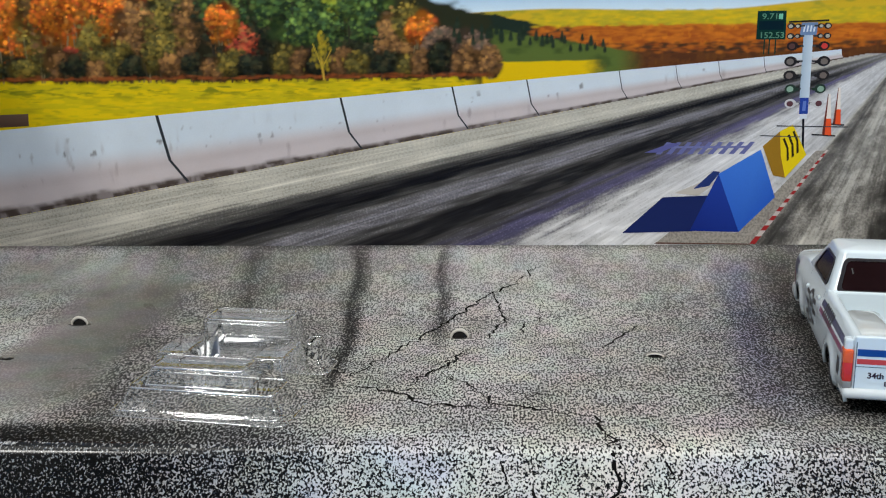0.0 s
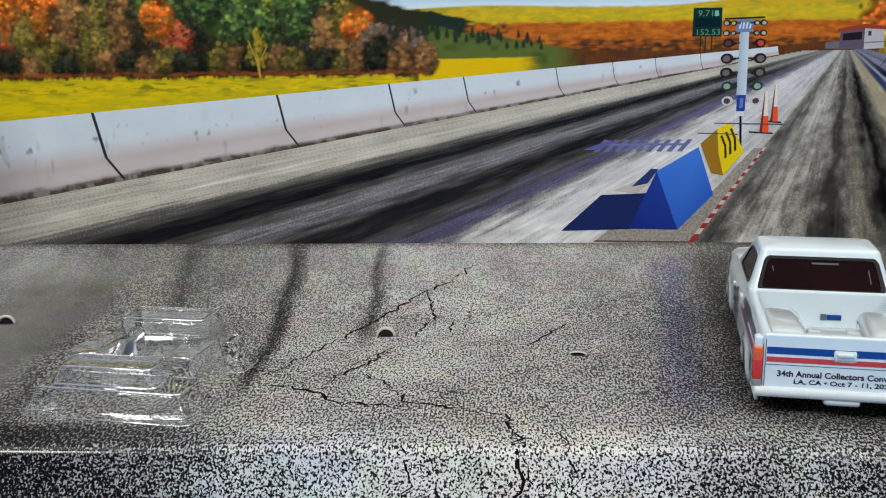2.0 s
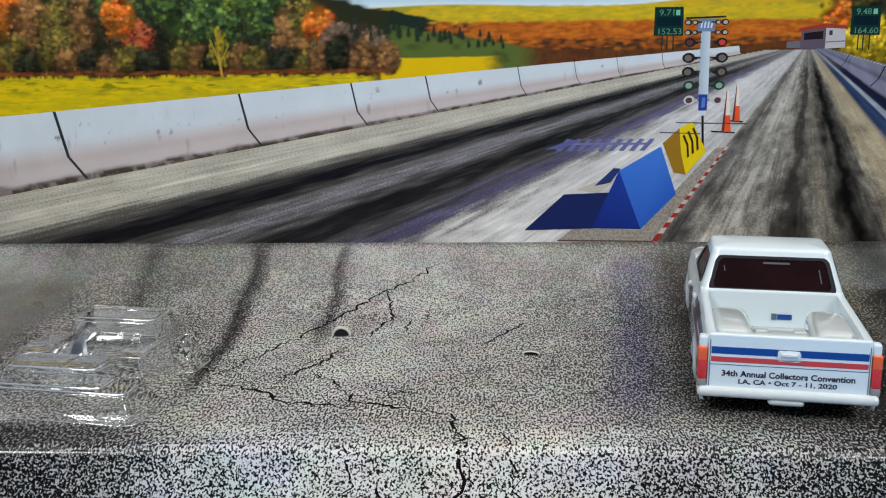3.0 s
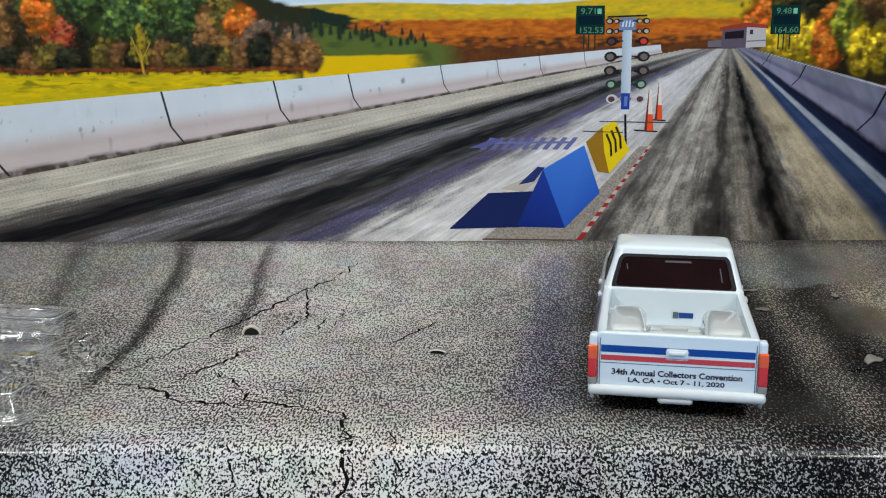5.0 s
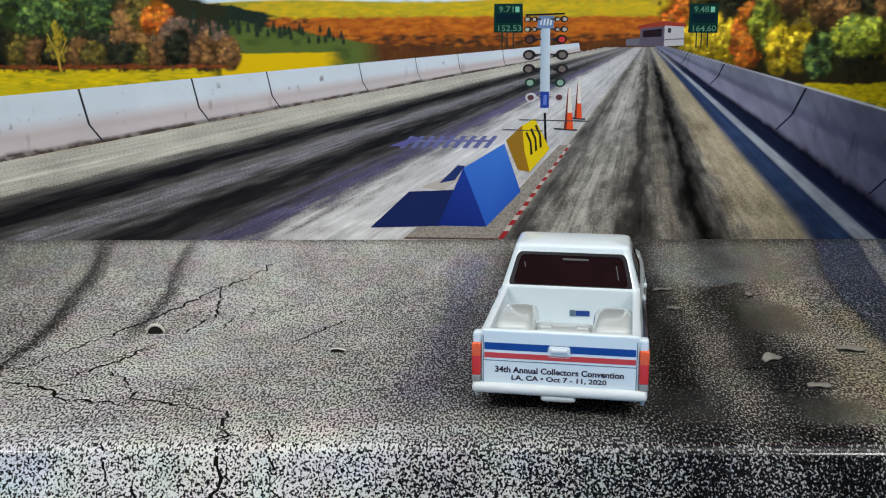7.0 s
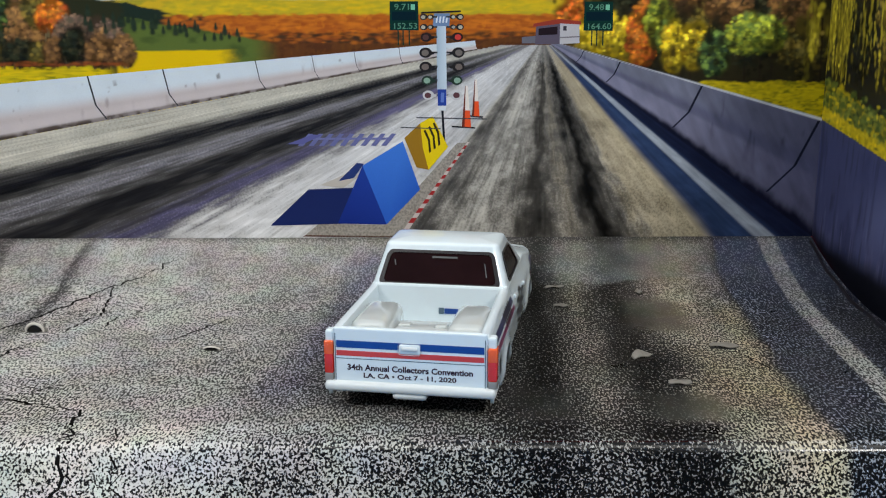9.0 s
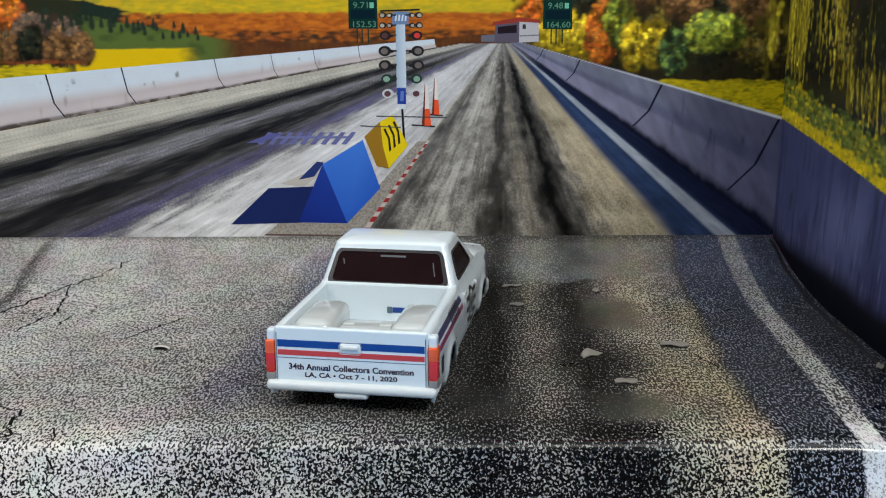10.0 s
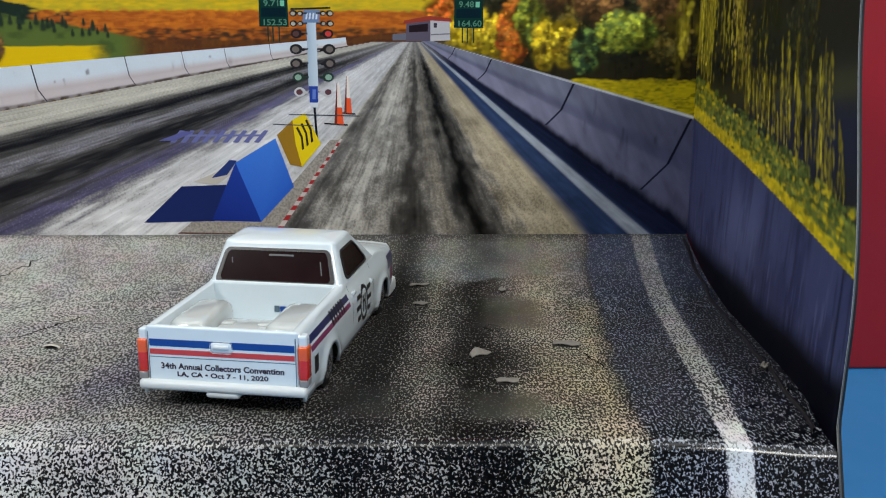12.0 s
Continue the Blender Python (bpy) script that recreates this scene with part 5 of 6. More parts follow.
def scoreboard(x, top, first, second):
    g = Inked(on_back)
    g.poly([(x, top - 6.6), (x + 7.1, top - 6.7), (x + 7.0, top + 0.2), (x + 0.1, top + 0.2)], ink(16, 50, 44))
    g.poly([(x + 0.6, top - 4.3), (x + 6.5, top - 4.3), (x + 6.5, top - 2.2), (x + 0.6, top - 2.2)], ink(10, 32, 42))
    for s in (1.9, 3.1, 4.6):
        g.poly([(x + s, top - 10.2), (x + s + 0.32, top - 10.2), (x + s + 0.32, top - 6.6), (x + s, top - 6.6)], ink(26, 52, 44))
    ob = g.done("printed_scoreboard", backdrop, "printed green scoreboard with lit digits")
    for txt, dx, dz in ((first, 3.0, -1.1), (second, 3.9, -5.6)):
        Inked.level += 0.01
        me = text_mesh(txt, 3.6 if txt == first else 5.6, 1.45)
        mesh_part("digits", me, DIGIT, ob, Matrix.Translation(((x + dx) * MM, (BACK - Inked.level - 0.02) * MM, (top + dz) * MM)), "pale green digits")
    Inked(on_back).poly([(x + 5.2, top - 1.8), (x + 6.2, top - 1.8), (x + 6.2, top - 0.5), (x + 5.2, top - 0.5)], ink(120, 190, 160)).done("digit_bar", ob)


DIGIT = paint("pale_green_digit", (78, 128, 104), 0.45)
scoreboard(68.2, 66.3, "9.71", "152.53")
scoreboard(115.3, 66.0, "9.48", "164.60")

SX = 80.9
tree = Inked(on_back)
tree.poly([(SX - 0.25 + 0.5, 30.6), (SX + 0.3 + 0.5, 30.6), (SX + 0.3, 40.6), (SX - 0.25, 40.6)], ink(24, 26, 34))
tree.poly([(SX - 0.9, 40.2), (SX + 0.9, 40.2), (SX + 0.9, 41.6), (SX - 0.9, 41.6)], ink(206, 214, 222))
tree.shaded([(SX - 1.25, 45.4), (SX + 1.15, 45.4), (SX + 1.0, 61.0), (SX - 1.3, 61.0)], [ink(164, 182, 198), ink(196, 210, 222), ink(196, 210, 222), ink(158, 178, 196)])
tree.poly([(SX - 1.1, 41.4), (SX + 1.0, 41.4), (SX + 1.0, 45.4), (SX - 1.1, 45.4)], ink(40, 66, 150))
tree.poly([(SX - 0.4, 42.2), (SX + 0.4, 42.2), (SX + 0.5, 44.6), (SX - 0.3, 44.6)], ink(96, 120, 190))
starting = tree.done("printed_starting_tree", backdrop, "printed drag strip starting light tower")
sign = Inked(on_back)
sign.poly([(SX - 2.2, 60.6), (SX + 1.8, 60.6), (SX + 2.0, 63.6), (SX - 1.9, 63.6)], ink(108, 132, 168))
for k in range(4):
    sign.poly([(SX - 1.5 + 0.8 * k, 61.4), (SX - 1.1 + 0.8 * k, 61.4), (SX - 0.9 + 0.8 * k, 62.9), (SX - 1.3 + 0.8 * k, 62.9)], ink(206, 216, 226))
sign.poly([(SX - 5.0, 63.6), (SX + 4.6, 63.9), (SX + 4.6, 64.3), (SX - 5.0, 64.0)], ink(36, 36, 38))
sign.done("tree_sign", starting, "blue-grey sign on top")
for z, dx, rad, rim, eye in ((62.8, 4.4, 0.75, (40, 40, 42), (172, 166, 150)), (62.8, 2.7, 0.6, (40, 40, 42), (180, 176, 160)), (60.4, 4.4, 0.75, (40, 40, 42), (176, 170, 154)), (60.4, 2.7, 0.6, (40, 40, 42), (160, 154, 142)),
                             (58.0, 3.8, 1.1, (44, 36, 36), (86, 60, 58)), (54.3, 4.0, 1.25, (40, 38, 40), (112, 104, 100)), (50.9, 4.0, 1.25, (40, 38, 40), (110, 100, 96)), (47.6, 3.6, 1.15, (42, 60, 52), (134, 164, 146)), (44.0, 3.4, 1.15, (196, 196, 198), (92, 60, 66))):
    for s in (-1, 1):
        g = Inked(on_back)
        cx = SX + s * dx
        g.poly([(SX + s * 1.1, z - 0.2), (cx, z - 0.15), (cx, z + 0.2), (SX + s * 1.1, z + 0.25)], ink(64, 66, 70))
        g.disc(cx, z, rad * 1.25, rad, ink(*rim))
        if rad > 1:
            g.poly([(cx + s * rad * 1.1, z + rad * 0.6), (cx - s * rad * 1.9, z + rad * 0.1), (cx - s * rad * 1.6, z - rad * 0.35), (cx, z - rad * 0.4)], ink(*rim) * 0.9)
        lens = (196, 64, 60) if (z == 58.0 and s > 0) else eye
        g.disc(cx + s * 0.12, z - 0.05, rad * 0.72, rad * 0.62, ink(*lens))
        g.done("signal_lamp", starting, "printed round signal lamp")


def cone(x, z0, z1, w):
    g = Inked(on_back)
    h = z1 - z0
    g.poly([(x - w * 3.2, z0 - 0.1), (x + w * 1.9, z0 - 0.5), (x + w * 1.9, z0 - 0.15), (x - w * 3.2, z0 + 0.25)], ink(40, 40, 44))
    g.poly([(x - w, z0), (x + w, z0 - 0.2), (x + w * 0.25, z1), (x - w * 0.25, z1)], ink(226, 218, 210))
    g.poly([(x - w, z0), (x + w, z0 - 0.2), (x + w * 0.72, z0 + h * 0.4), (x - w * 0.72, z0 + h * 0.4)], ink(226, 84, 44))
    g.poly([(x - w, z0), (x - w * 0.4, z0), (x - w * 0.18, z1), (x - w * 0.3, z1)], ink(110, 50, 40))
    g.done("printed_cone", backdrop, "printed orange and white traffic cone")


cone(89.2, 38.9, 47.8, 0.95)
cone(86.9, 36.2, 46.2, 1.15)

pad = Inked(on_back)
pad.poly([(45.8, 8.7), (70.0, 8.3), (87.0, 32.2), (84.6, 32.2), (66, 11.2), (49.5, 11.8)], ink(152, 146, 138), 0.3)
pad.poly([(55.8, 20.8), (60.4, 24.2), (57, 24.6), (50, 21.6)], ink(188, 182, 174))
pad.poly([(45.8, 8.7), (70.0, 8.3), (69.6, 8.05), (45.2, 8.3)], ink(96, 72, 64))
pad.done("printed_pad", backdrop, "printed concrete pad under the wedges")
Inked(on_back).poly([(37.0, 11.2), (54.8, 11.6), (61.0, 21.0), (47.0, 20.5)], ink(28, 40, 92)).poly([(54.6, 22.6), (58.6, 23.4), (61.2, 27.0), (59.4, 27.2)], ink(40, 56, 112)).done("printed_shadow", backdrop, "printed blue shadow on the strip")
wedge = Inked(on_back)
wedge.shaded([(54.2, 11.7), (66.6, 11.4), (60.8, 26.5)], [ink(24, 42, 122), ink(28, 50, 134), ink(34, 62, 152)])
wedge.shaded([(66.6, 11.4), (75.2, 20.4), (71.0, 32.6), (60.8, 26.5)], [ink(44, 92, 190), ink(42, 90, 188), ink(64, 120, 212), ink(58, 112, 208)])
wedge.done("printed_wedge", backdrop, "printed bright blue wedge block")
yellow = Inked(on_back)
yellow.poly([(71.4, 33.4), (75.4, 37.1), (77.4, 25.4), (74.4, 26.0)], ink(150, 112, 34))
yellow.poly([(75.4, 37.1), (78.5, 38.8), (82.3, 31.2), (77.4, 25.4), (76.0, 31)], ink(226, 198, 24))
for k in range(3):
    ax, az = 76.2 + 1.15 * k, 35.2 + 0.9 * k
    yellow.poly([(ax, az), (ax + 0.5, az + 0.3), (ax + 1.6, az - 2.2), (ax + 1.9, az - 5.2), (ax + 1.35, az - 5.6), (ax + 1.1, az - 2.4)], ink(48, 40, 24))
yellow.done("printed_wedge", backdrop, "printed yellow wedge with black bars")
for k in range(22):
    t0, t1 = (k / 22) ** 0.8, ((k + 1) / 22) ** 0.8
    p = lambda t: (70.2 + (87.4 - 70.2) * t, 8.2 + (32.4 - 8.2) * t)
    (a0, b0), (a1, b1) = p(t0), p(t1)
    w0, w1 = 1.5 * (1 - 0.62 * t0), 1.5 * (1 - 0.62 * t1)
    Inked(on_back).poly([(a0 - w0 / 2, b0), (a0 + w0 / 2, b0), (a1 + w1 / 2, b1), (a1 - w1 / 2, b1)], ink(158, 46, 48) if k % 2 == 0 else ink(196, 184, 180)).done("printed_kerb_block", backdrop)
marks = Inked(on_back)
for k in range(9):
    x = 47 + 2.6 * k
    marks.poly([(x - 2.2, 31.6), (x - 0.9, 31.5), (x + 1.6, 34.5), (x + 0.5, 34.6)], ink(104, 108, 158))
    if k < 8:
        marks.poly([(x - 0.5, 33.0), (x + 2.2, 33.1), (x + 2.4, 33.6), (x - 0.2, 33.5)], ink(112, 116, 164))
marks.poly([(42, 32.0), (46, 32.0), (51, 34.2), (48.6, 34.4)], ink(92, 94, 150))
marks.done("printed_mark", backdrop, "printed faded blue lettering bars on the strip")
for z, x0, x1 in ((38.4, 74.5, 92.0), (36.0, 70.5, 80.5)):
    Inked(on_back).poly([(x0, z), (x1, z - 0.45), (x1, z - 0.2), (x0, z + 0.22)], ink(70, 70, 76)).done("printed_line", backdrop, "thin dark line across the strip")

# ---- cracks, slits and holes in the card floor ----
def on_floor(x, d, lift):
    y, z, _ = card_profile(np.array([d / (FLOOR_LEN + FRONT_LEN)]))
    return Vector((x, float(y[0]), float(z[0]) + lift)) * MM


def crack(points, width, parent, steps=5, jag=0.55):
    """A jagged dark line through (x, way from the rear fold) points."""
    pts = []
    for (x0, d0), (x1, d1) in zip(points, points[1:]):
        n = max(2, int(math.hypot(x1 - x0, d1 - d0) / 1.1))
        for k in range(n):
            t = k / n
            pts.append((x0 + (x1 - x0) * t + RNG.normal(0, jag), d0 + (d1 - d0) * t + RNG.normal(0, jag)))
    pts.append(points[-1])
    bm = bmesh.new()
    rows = []
    for k, (x, d) in enumerate(pts):
        a, b = pts[max(k - 1, 0)], pts[min(k + 1, len(pts) - 1)]
        t = Vector((b[0] - a[0], b[1] - a[1])).normalized()
        w = 1.15 * width * RNG.uniform(0.35, 1.2) * (0.35 + 0.65 * math.sin(math.pi * min(1, 0.12 + 0.8 * k / len(pts))))
        lift = 0.035 if d < 100 else 0.05
        e = 0.03 if d > 98 else 0.0
        p, q = on_floor(x + t.y * w, d - t.x * w, lift), on_floor(x - t.y * w, d + t.x * w, lift)
        p.y -= e * MM
        q.y -= e * MM
        rows.append((bm.verts.new(p), bm.verts.new(q)))
    for (a, b), (c, d) in zip(rows, rows[1:]):
        bm.faces.new((a, b, d, c))
    return part("crack", bm, CRACK, parent, "thin dark crack printed in the asphalt")


CRACK = paint("crack_ink", (14, 13, 13), 0.85, wear=0.4, scale=900)
CRACK.node_tree.nodes["Principled BSDF"].inputs["Specular IOR Level"].default_value = 0.05
F = lambda pts: [(x, BACK - y) for x, y in pts]
crack(F([(14.2, 238.5), (9, 231), (3, 224.8), (-1, 219), (-4.9, 211.5), (-12, 196), (-18, 184), (-23.5, 174)]), 0.30, ground)
crack(F([(3, 224.8), (5.6, 217), (6.6, 209.6), (4.2, 202), (3.2, 196)]), 0.30, ground)
crack(F([(-1.5, 189), (-4.5, 181), (-9.8, 173.9), (-12, 167)]), 0.28, ground)
crack(F([(-22, 169), (-15.5, 166.5), (-8, 160.5), (3.2, 158.4)]), 0.36, ground)
crack(F([(-4.5, 174.5), (1.5, 166), (3.2, 161), (9, 159.5), (20, 156)]), 0.28, ground)
crack(F([(26.0, 190.5), (31, 198.5), (35.5, 205.5)]), 0.3, ground, jag=0.25)
crack(F([(10.0, 199.6), (10.8, 208.5)]), 0.22, ground, jag=0.2)
crack(F([(13.0, 199), (15.4, 222)]), 0.12, ground)
crack(F([(2.5, 168), (10, 165), (16, 164.5)]), 0.14, ground)
crack(F([(-32, 179), (-26, 176), (-21, 175)]), 0.2, ground)
crack(F([(-9, 179), (-5, 183), (-1, 188)]), 0.2, ground)
crack(F([(138.2, 184.5), (139.6, 179), (141.8, 173)]), 0.16, ground, jag=0.3)
crack(F([(113, 178), (117.5, 176), (118.6, 172)]), 0.14, ground, jag=0.3)
crack(F([(27, 222), (29, 214), (31, 210)]), 0.12, ground)
crack([(20, BACK - 156), (22, 98), (23.5, 103), (22.8, 109), (22.0, 116), (21.5, 124)], 0.34, front, jag=0.7)
crack([(21.0, 99), (24.0, 107), (25.2, 112)], 0.2, front)
crack([(29.5, 100), (31.0, 107), (33, 114), (34, 122)], 0.18, front)
crack([(4.5, 105), (6, 110), (5, 116)], 0.2, front)
crack([(10, 112), (12, 117)], 0.2, front)


RIM_CARD = paint("frayed_card", (196, 192, 184), 0.7, wear=0.25, scale=1600)


def pushed_hole(x, y, w, h, turn):
    """A hole pressed up through the card: a small torn lip arching over a dark opening."""
    hole = tagged(new("punched_hole"), "small torn hole pressed up through the card floor", "hole", "holes in the floor")
    hole.matrix_basis = pose(x * MM, y * MM, float(floor_rise(np.array(y))) * MM, 0, 0, turn)
    def lip(u, v):
        a = math.pi * (0.02 + 0.96 * u)
        rad = w * (0.5 + 0.28 * v)
        hh = h * (1 - v) ** 1.4 * (0.9 + 0.1 * math.sin(9 * u))
        return Vector((-rad * math.cos(a), w * 0.9 * v * math.sin(a) + 0.3 * (1 - v), hh * math.sin(a) + 0.03)) * MM
    smooth(solid(part("lip", quad_grid(lip, 14, 6), FLAP, hole, "pale torn card lip"), 0.00018, 1.0), 80)
    bm = bmesh.new()
    bm.faces.new([bm.verts.new(Vector((0.47 * w * math.cos(t), 0.32 + 0.02 * math.cos(t), 0.06 + h * 0.78 * math.sin(t))) * MM) for t in (math.pi * k / 10 for k in range(11))])
    part("opening", bm, DARK, hole, "dark opening")
    def rim(u, v):
        a, t = math.pi * (-0.04 + 1.08 * u), 2 * math.pi * v
        thick = 0.3 * (0.5 + 0.5 * math.sin(math.pi * u)) + 0.06
        rad = 0.54 * w + thick * math.cos(t)
        return Vector((-rad * math.cos(a), 0.25 + thick * math.sin(t), 0.05 + max(0, rad * math.sin(a)) * h / (0.5 * w) * 0.86)) * MM
    smooth(part("rim", quad_grid(rim, 18, 8), RIM_CARD, hole, "pale frayed rim"), 80)
    bm = bmesh.new()
    bm.faces.new([bm.verts.new(Vector((0.5 * w * math.cos(t), 0.1 + 0.42 * math.sin(t) - 0.15, 0.06)) * MM) for t in (2 * math.pi * k / 14 for k in range(14))])
    part("slit", bm, DARK, hole)
    return hole


pushed_hole(-3.3, 196.6, 3.4, 1.9, 0)
pushed_hole(36.0, 185.4, 3.0, 0.6, -8)
pushed_hole(-89.2, 205.2, 3.2, 1.8, 4)


def curled_flap(x, y, length, width, turn, curl, label="curled torn card flap on the printed floor"):
    f = tagged(new("card_flap"), label, "card flap", "torn flaps on the floor")
    f.matrix_basis = pose(x * MM, y * MM, float(floor_rise(np.array(y))) * MM, 0, 0, turn)
    def at(u, v):
        w = 0.75 * width * (0.55 + 0.45 * math.sin(math.pi * u)) * (v - 0.5)
        return Vector(((u - 0.5) * length, w + 0.12 * math.sin(7 * u), 0.08 + 0.7 * curl * math.sin(math.pi * u) ** 0.7 * (0.15 + 0.85 * v * (0.6 + 0.4 * math.sin(6 * u + x))) + 0.12 * math.sin(9 * u + 3 * v + y) + 0.1)) * MM
    smooth(solid(part("flap", quad_grid(at, 12, 5), FLAP, f), 0.0002, 1.0), 80)
    part("underside", quad_grid(lambda u, v: Vector(((u - 0.5) * length * 0.9, -width * 0.62 + v * width * 0.4, 0.06)) * MM, 6, 2), DARK, f, "dark slit below")
    return f


curled_flap(119.2, 180.6, 4.2, 2.4, 28, 2.0)
curled_flap(123.4, 167.0, 4.0, 2.2, -3, 0.35)
curled_flap(136.4, 186.6, 5.5, 2.4, -12, 0.6)
curled_flap(107.4, 213.0, 3.4, 2.0, 4, 0.5)
curled_flap(107.0, 224.0, 4.6, 1.2, 12, 0.4)
curled_flap(126.0, 221.0, 1.6, 2.4, 0, 0.5)
curled_flap(-95.0, 183.0, 2.6, 1.4, 0, 0.3)
curled_flap(-27.5, 177.0, 2.0, 0.8, 12, 0.25)
curled_flap(171.2, 174.0, 1.2, 3.4, -30, 0.8, "pale torn tab at the foot of the side panel")

seam = bmesh.new()
rows = []
for k in range(40):
    y = 246 - 98 * k / 39
    x = RIGHT - 1.6 - 2.6 * k / 39 + 0.25 * math.sin(k * 0.9)
    z = float(floor_rise(np.array(y))) - 1.35 * float(step(72, 108, np.array(BACK - y)))
    rows.append([seam.verts.new(Vector((x + dx, y, z + 0.25 + dz)) * MM) for dx, dz in ((-0.25, -0.2), (-0.05, 0.42), (0.2, 0.45), (0.5, 0.1))])
for p, q in zip(rows, rows[1:]):
    for i in range(3):
        seam.faces.new((p[i], q[i], q[i + 1], p[i + 1]))
tagged(smooth(part("trim", seam, BLACK), 80), "dark raised seam where floor meets side panel", "seam", kind="structure")


# ---- the clear blister ----
def stack(levels, cap=True):
    """A drawn plastic shape from rounded outlines (centre, half sizes, corner, height)."""
    bm = bmesh.new()
    rings = [[bm.verts.new(p) for p in ring(*lv)] for lv in levels]
    for a, b in zip(rings, rings[1:]):
        for k in range(len(a)):
            j = (k + 1) % len(a)
            bm.faces.new((a[k], a[j], b[j], b[k]))
    if cap:
        bm.faces.new(rings[-1])
    bmesh.ops.recalc_face_normals(bm, faces=bm.faces)
    return bm


def tier(cx, cy, hx, hy, z0, z1, taper, r=1.4, soft=0.6, rim=0.0, tx=0.0, ty=0.0):
    lv = []
    if rim:
        lv += [(cx, cy, hx + rim, hy + rim, r + rim, z0 + 0.05), (cx, cy, hx + 0.2, hy + 0.2, r, z0 + 0.15)]
    lv += [(cx, cy, hx, hy, r, z0 + 0.3), (cx + tx, cy + ty, hx - taper, hy - taper * 0.8, r, z1 - soft),
           *[(cx + tx, cy + ty, hx - taper - soft * (1 - math.cos(q)), hy - taper * 0.8 - soft * (1 - math.cos(q)), r, z1 - soft + soft * math.sin(q)) for q in (radians(d) for d in (18, 36, 54, 72, 90))]]
    return stack(lv)


def bead(cx, cy, hx, hy, r, z, thick):
    """A pale tube along a rounded outline, added for the highlight on that edge."""
    path = ring(cx, cy, hx, hy, r, z)
    bm = bmesh.new()
    loops = []
    for k, p in enumerate(path):
        t = (path[(k + 1) % len(path)] - path[k - 1]).normalized()
        side = Vector((t.y, -t.x, 0))
        loops.append([bm.verts.new(p + (side * math.cos(q) + Vector((0, 0, 1)) * math.sin(q)) * thick * MM) for q in (2 * math.pi * j / 6 for j in range(6))])
    for k in range(len(loops)):
        p, q = loops[k], loops[(k + 1) % len(loops)]
        for j in range(6):
            bm.faces.new((p[j], p[(j + 1) % 6], q[(j + 1) % 6], q[j]))
    bmesh.ops.recalc_face_normals(bm, faces=bm.faces)
    return bm


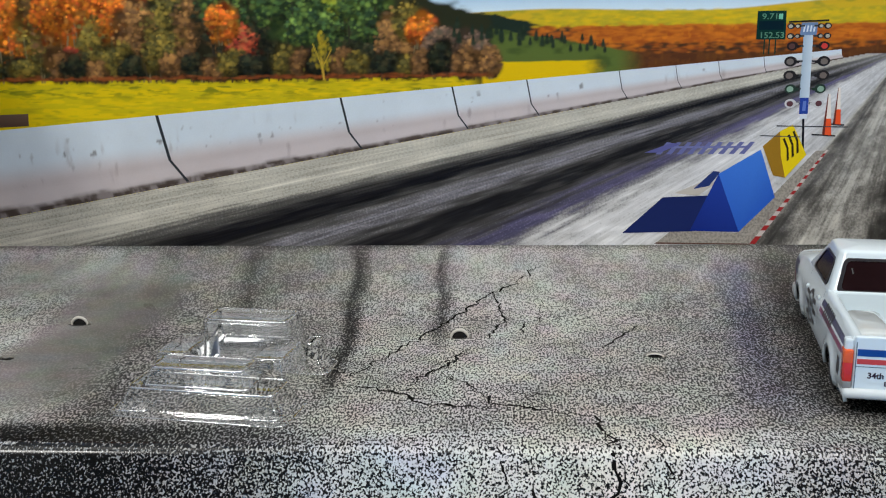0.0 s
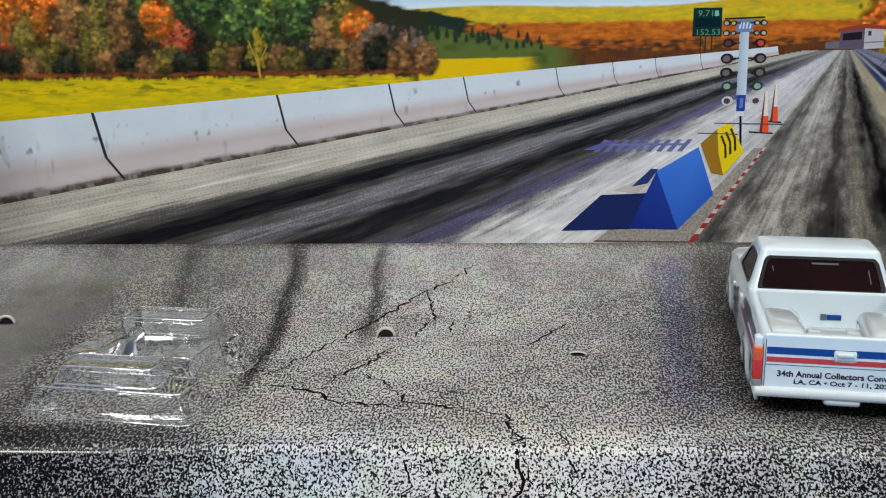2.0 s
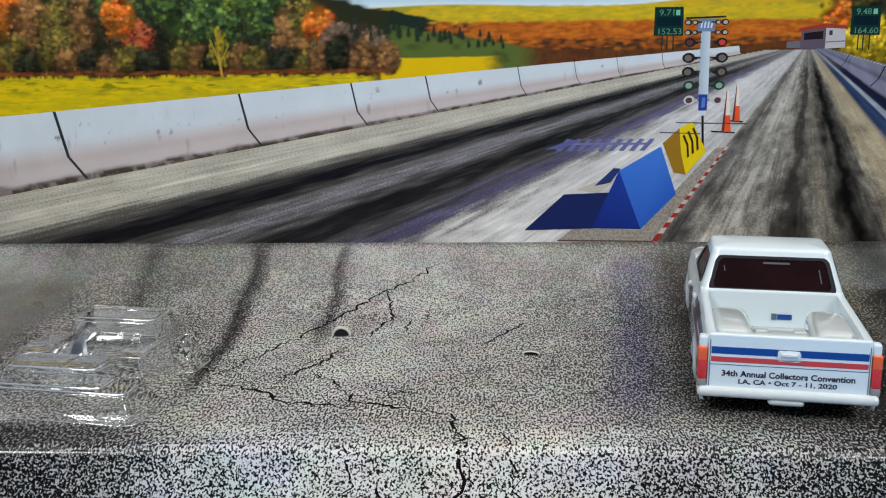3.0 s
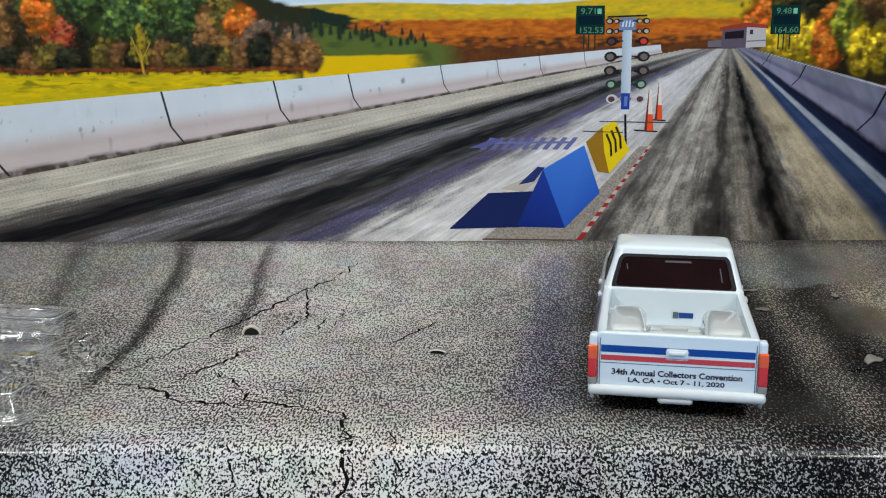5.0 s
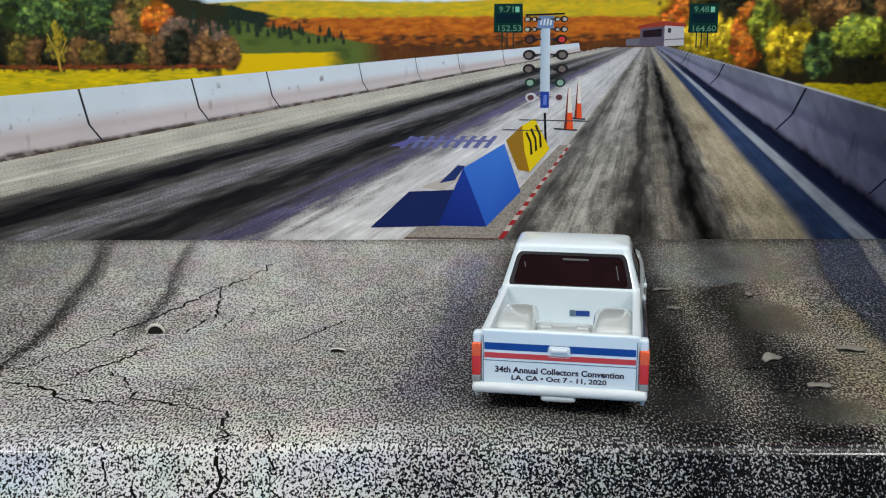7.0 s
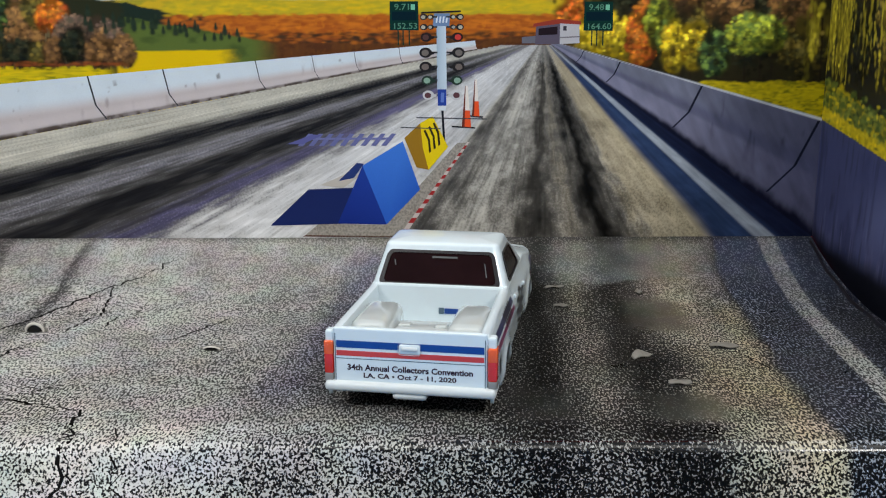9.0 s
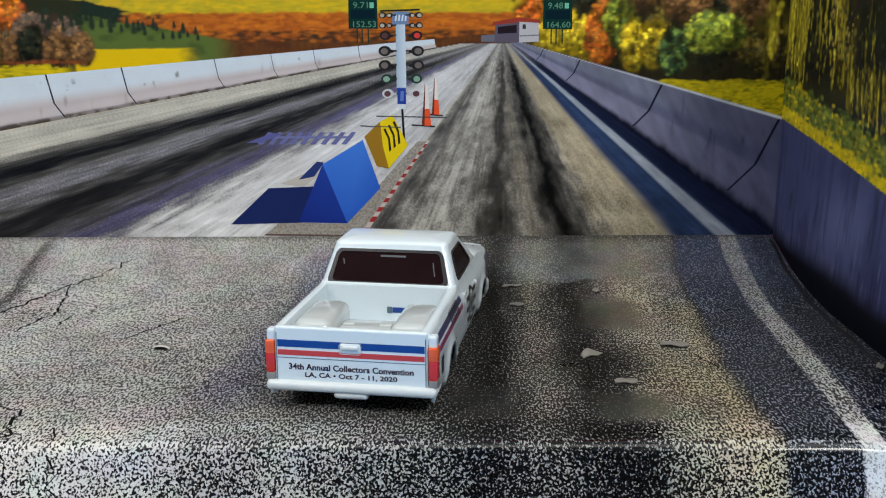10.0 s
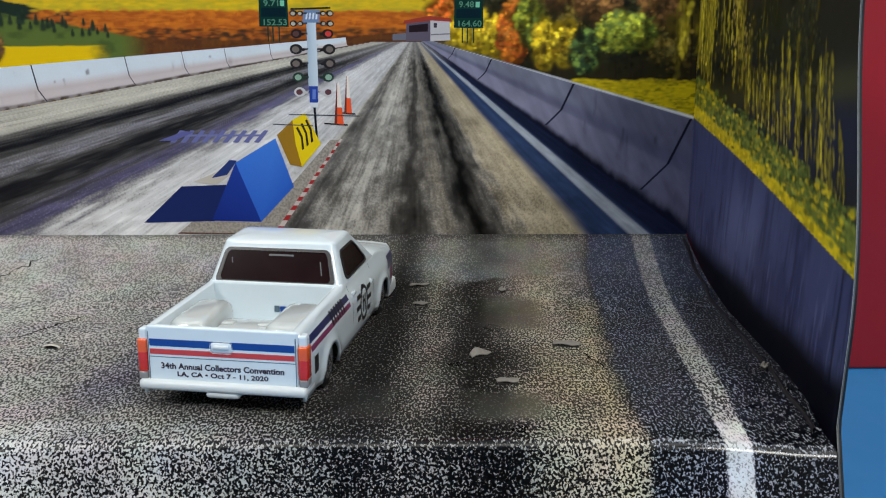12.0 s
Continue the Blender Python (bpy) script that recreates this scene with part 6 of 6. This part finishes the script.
def blister():
    b = tagged(new("clear_blister"), "empty clear vacuum-formed plastic car blister", "plastic blister")
    smooth(part("front_skirt", tier(0.75, 6.0, 15.6, 5.8, 0.0, 4.8, 1.8, rim=0.8, soft=1.2), CLEAR, b), 60)
    smooth(part("cab_tier", tier(-0.6, 7.4, 10.0, 4.6, 4.6, 7.9, 0.9, soft=1.1), CLEAR, b), 60)
    smooth(part("inner_cup", stack([(0, 6.0, 4.6, 2.6, 2.4, 4.9), (0, 6.0, 4.0, 2.2, 2.0, 3.6), (0, 6.0, 2.6, 1.4, 1.2, 3.0)]), CLEAR, b), 60)
    for sx in (-1, 1):
        smooth(part("side_pad", tier(sx * 9.4, 17.5, 4.0, 6.6, 0.0, 7.6, 0.9, r=1.0), CLEAR, b), 60)
        foot_x = 0.6 + sx * 12.0
        smooth(part("corner_foot", stack([(foot_x, 1.6, 3.6, 2.4, 1.9, 0.2), (foot_x, 1.6, 3.3, 2.1, 1.7, 1.2), (foot_x, 1.8, 2.6, 1.6, 1.3, 1.9), (foot_x, 2.0, 1.6, 0.9, 0.8, 2.2)]), CLEAR, b), 60)
        smooth(part("edge_highlight", bead(foot_x, 1.6, 3.3, 2.1, 1.7, 1.3, 0.17), BEAD, b, "pale tube added for the highlight on a plastic edge"), 80)
    smooth(part("trough", stack([(0, 18, 5.4, 6.4, 1.0, 7.4), (0, 18, 4.8, 5.8, 1.0, 3.0), (0, 18, 4.2, 5.2, 0.8, 2.4)]), CLEAR, b), 60)
    smooth(part("rear_box", tier(-0.5, 29.5, 10.4, 5.6, 0.0, 10.0, 1.4, r=1.8, soft=1.2), CLEAR, b), 60)
    smooth(part("rear_recess", stack([(-0.5, 28.2, 7.6, 4.4, 1.0, 9.8), (-0.5, 28.2, 7.2, 3.8, 1.0, 5.2), (-0.5, 28.2, 6.6, 3.2, 0.9, 4.6)]), CLEAR, b), 60)
    smooth(part("ear", tier(12.2, 29.0, 2.9, 3.6, 0.0, 5.6, 1.4, r=1.2, rim=0.9), CLEAR, b), 60)
    smooth(part("ear", tier(-11.2, 30.0, 2.6, 3.2, 0.0, 5.6, 1.2, r=1.0, rim=0.8), CLEAR, b), 60)
    # pale tubes added along the edges to stand in for their highlights
    for args in ((0.75, 6.0, 16.2, 6.4, 2.0, 0.18, 0.16), (0.75, 6.0, 13.4, 4.0, 1.2, 4.55, 0.24), (-0.6, 7.4, 9.8, 4.4, 1.3, 4.9, 0.26), (-0.6, 7.4, 8.5, 3.2, 1.2, 7.72, 0.24), (-0.5, 29.5, 8.4, 3.8, 1.5, 9.78, 0.22),
                 (-0.5, 28.2, 7.6, 4.4, 1.0, 9.7, 0.12), (-9.4, 17.5, 2.7, 5.5, 0.9, 7.45, 0.13), (9.4, 17.5, 2.7, 5.5, 0.9, 7.45, 0.13), (12.2, 29.0, 3.7, 4.4, 1.8, 0.16, 0.18), (12.2, 29.0, 1.2, 2.2, 0.7, 5.5, 0.13)):
        smooth(part("edge_highlight", bead(*args), BEAD, b, "pale tube added for the highlight on a plastic edge"), 80)
    for p, q in (((-14.0, 0.9, 0.3), (-12.2, 2.4, 4.4)), ((15.4, 0.9, 0.3), (13.6, 2.4, 4.4)), ((-9.8, 3.4, 4.8), (-8.8, 4.5, 7.6)), ((8.6, 3.4, 4.8), (7.6, 4.5, 7.6)), ((-10.2, 25.0, 0.4), (-8.6, 26.2, 9.6)), ((9.2, 25.0, 0.4), (7.6, 26.2, 9.6)),
                 ((12.6, 11.6, 0.3), (11.6, 12.4, 7.3)), ((12.8, 23.6, 0.3), (11.8, 22.6, 7.3))):
        p, q = Vector(p), Vector(q)
        side = (q - p).orthogonal().normalized()
        other = (q - p).normalized().cross(side)
        bm = bmesh.new()
        ends = [[bm.verts.new((e + (side * math.cos(t) + other * math.sin(t)) * 0.13) * MM) for t in (math.pi * j / 4 for j in range(8))] for e in (p, q)]
        for j in range(8):
            bm.faces.new((ends[0][j], ends[0][(j + 1) % 8], ends[1][(j + 1) % 8], ends[1][j]))
        smooth(part("corner_highlight", bm, BEAD, b, "pale tube added for the highlight on a plastic edge"), 80)
    b.matrix_basis = pose(-0.0476, 0.1518, 0.0001, 0, 0, -9)
    return b


shell = blister()
for ob in shell.children:
    ob.visible_shadow = False
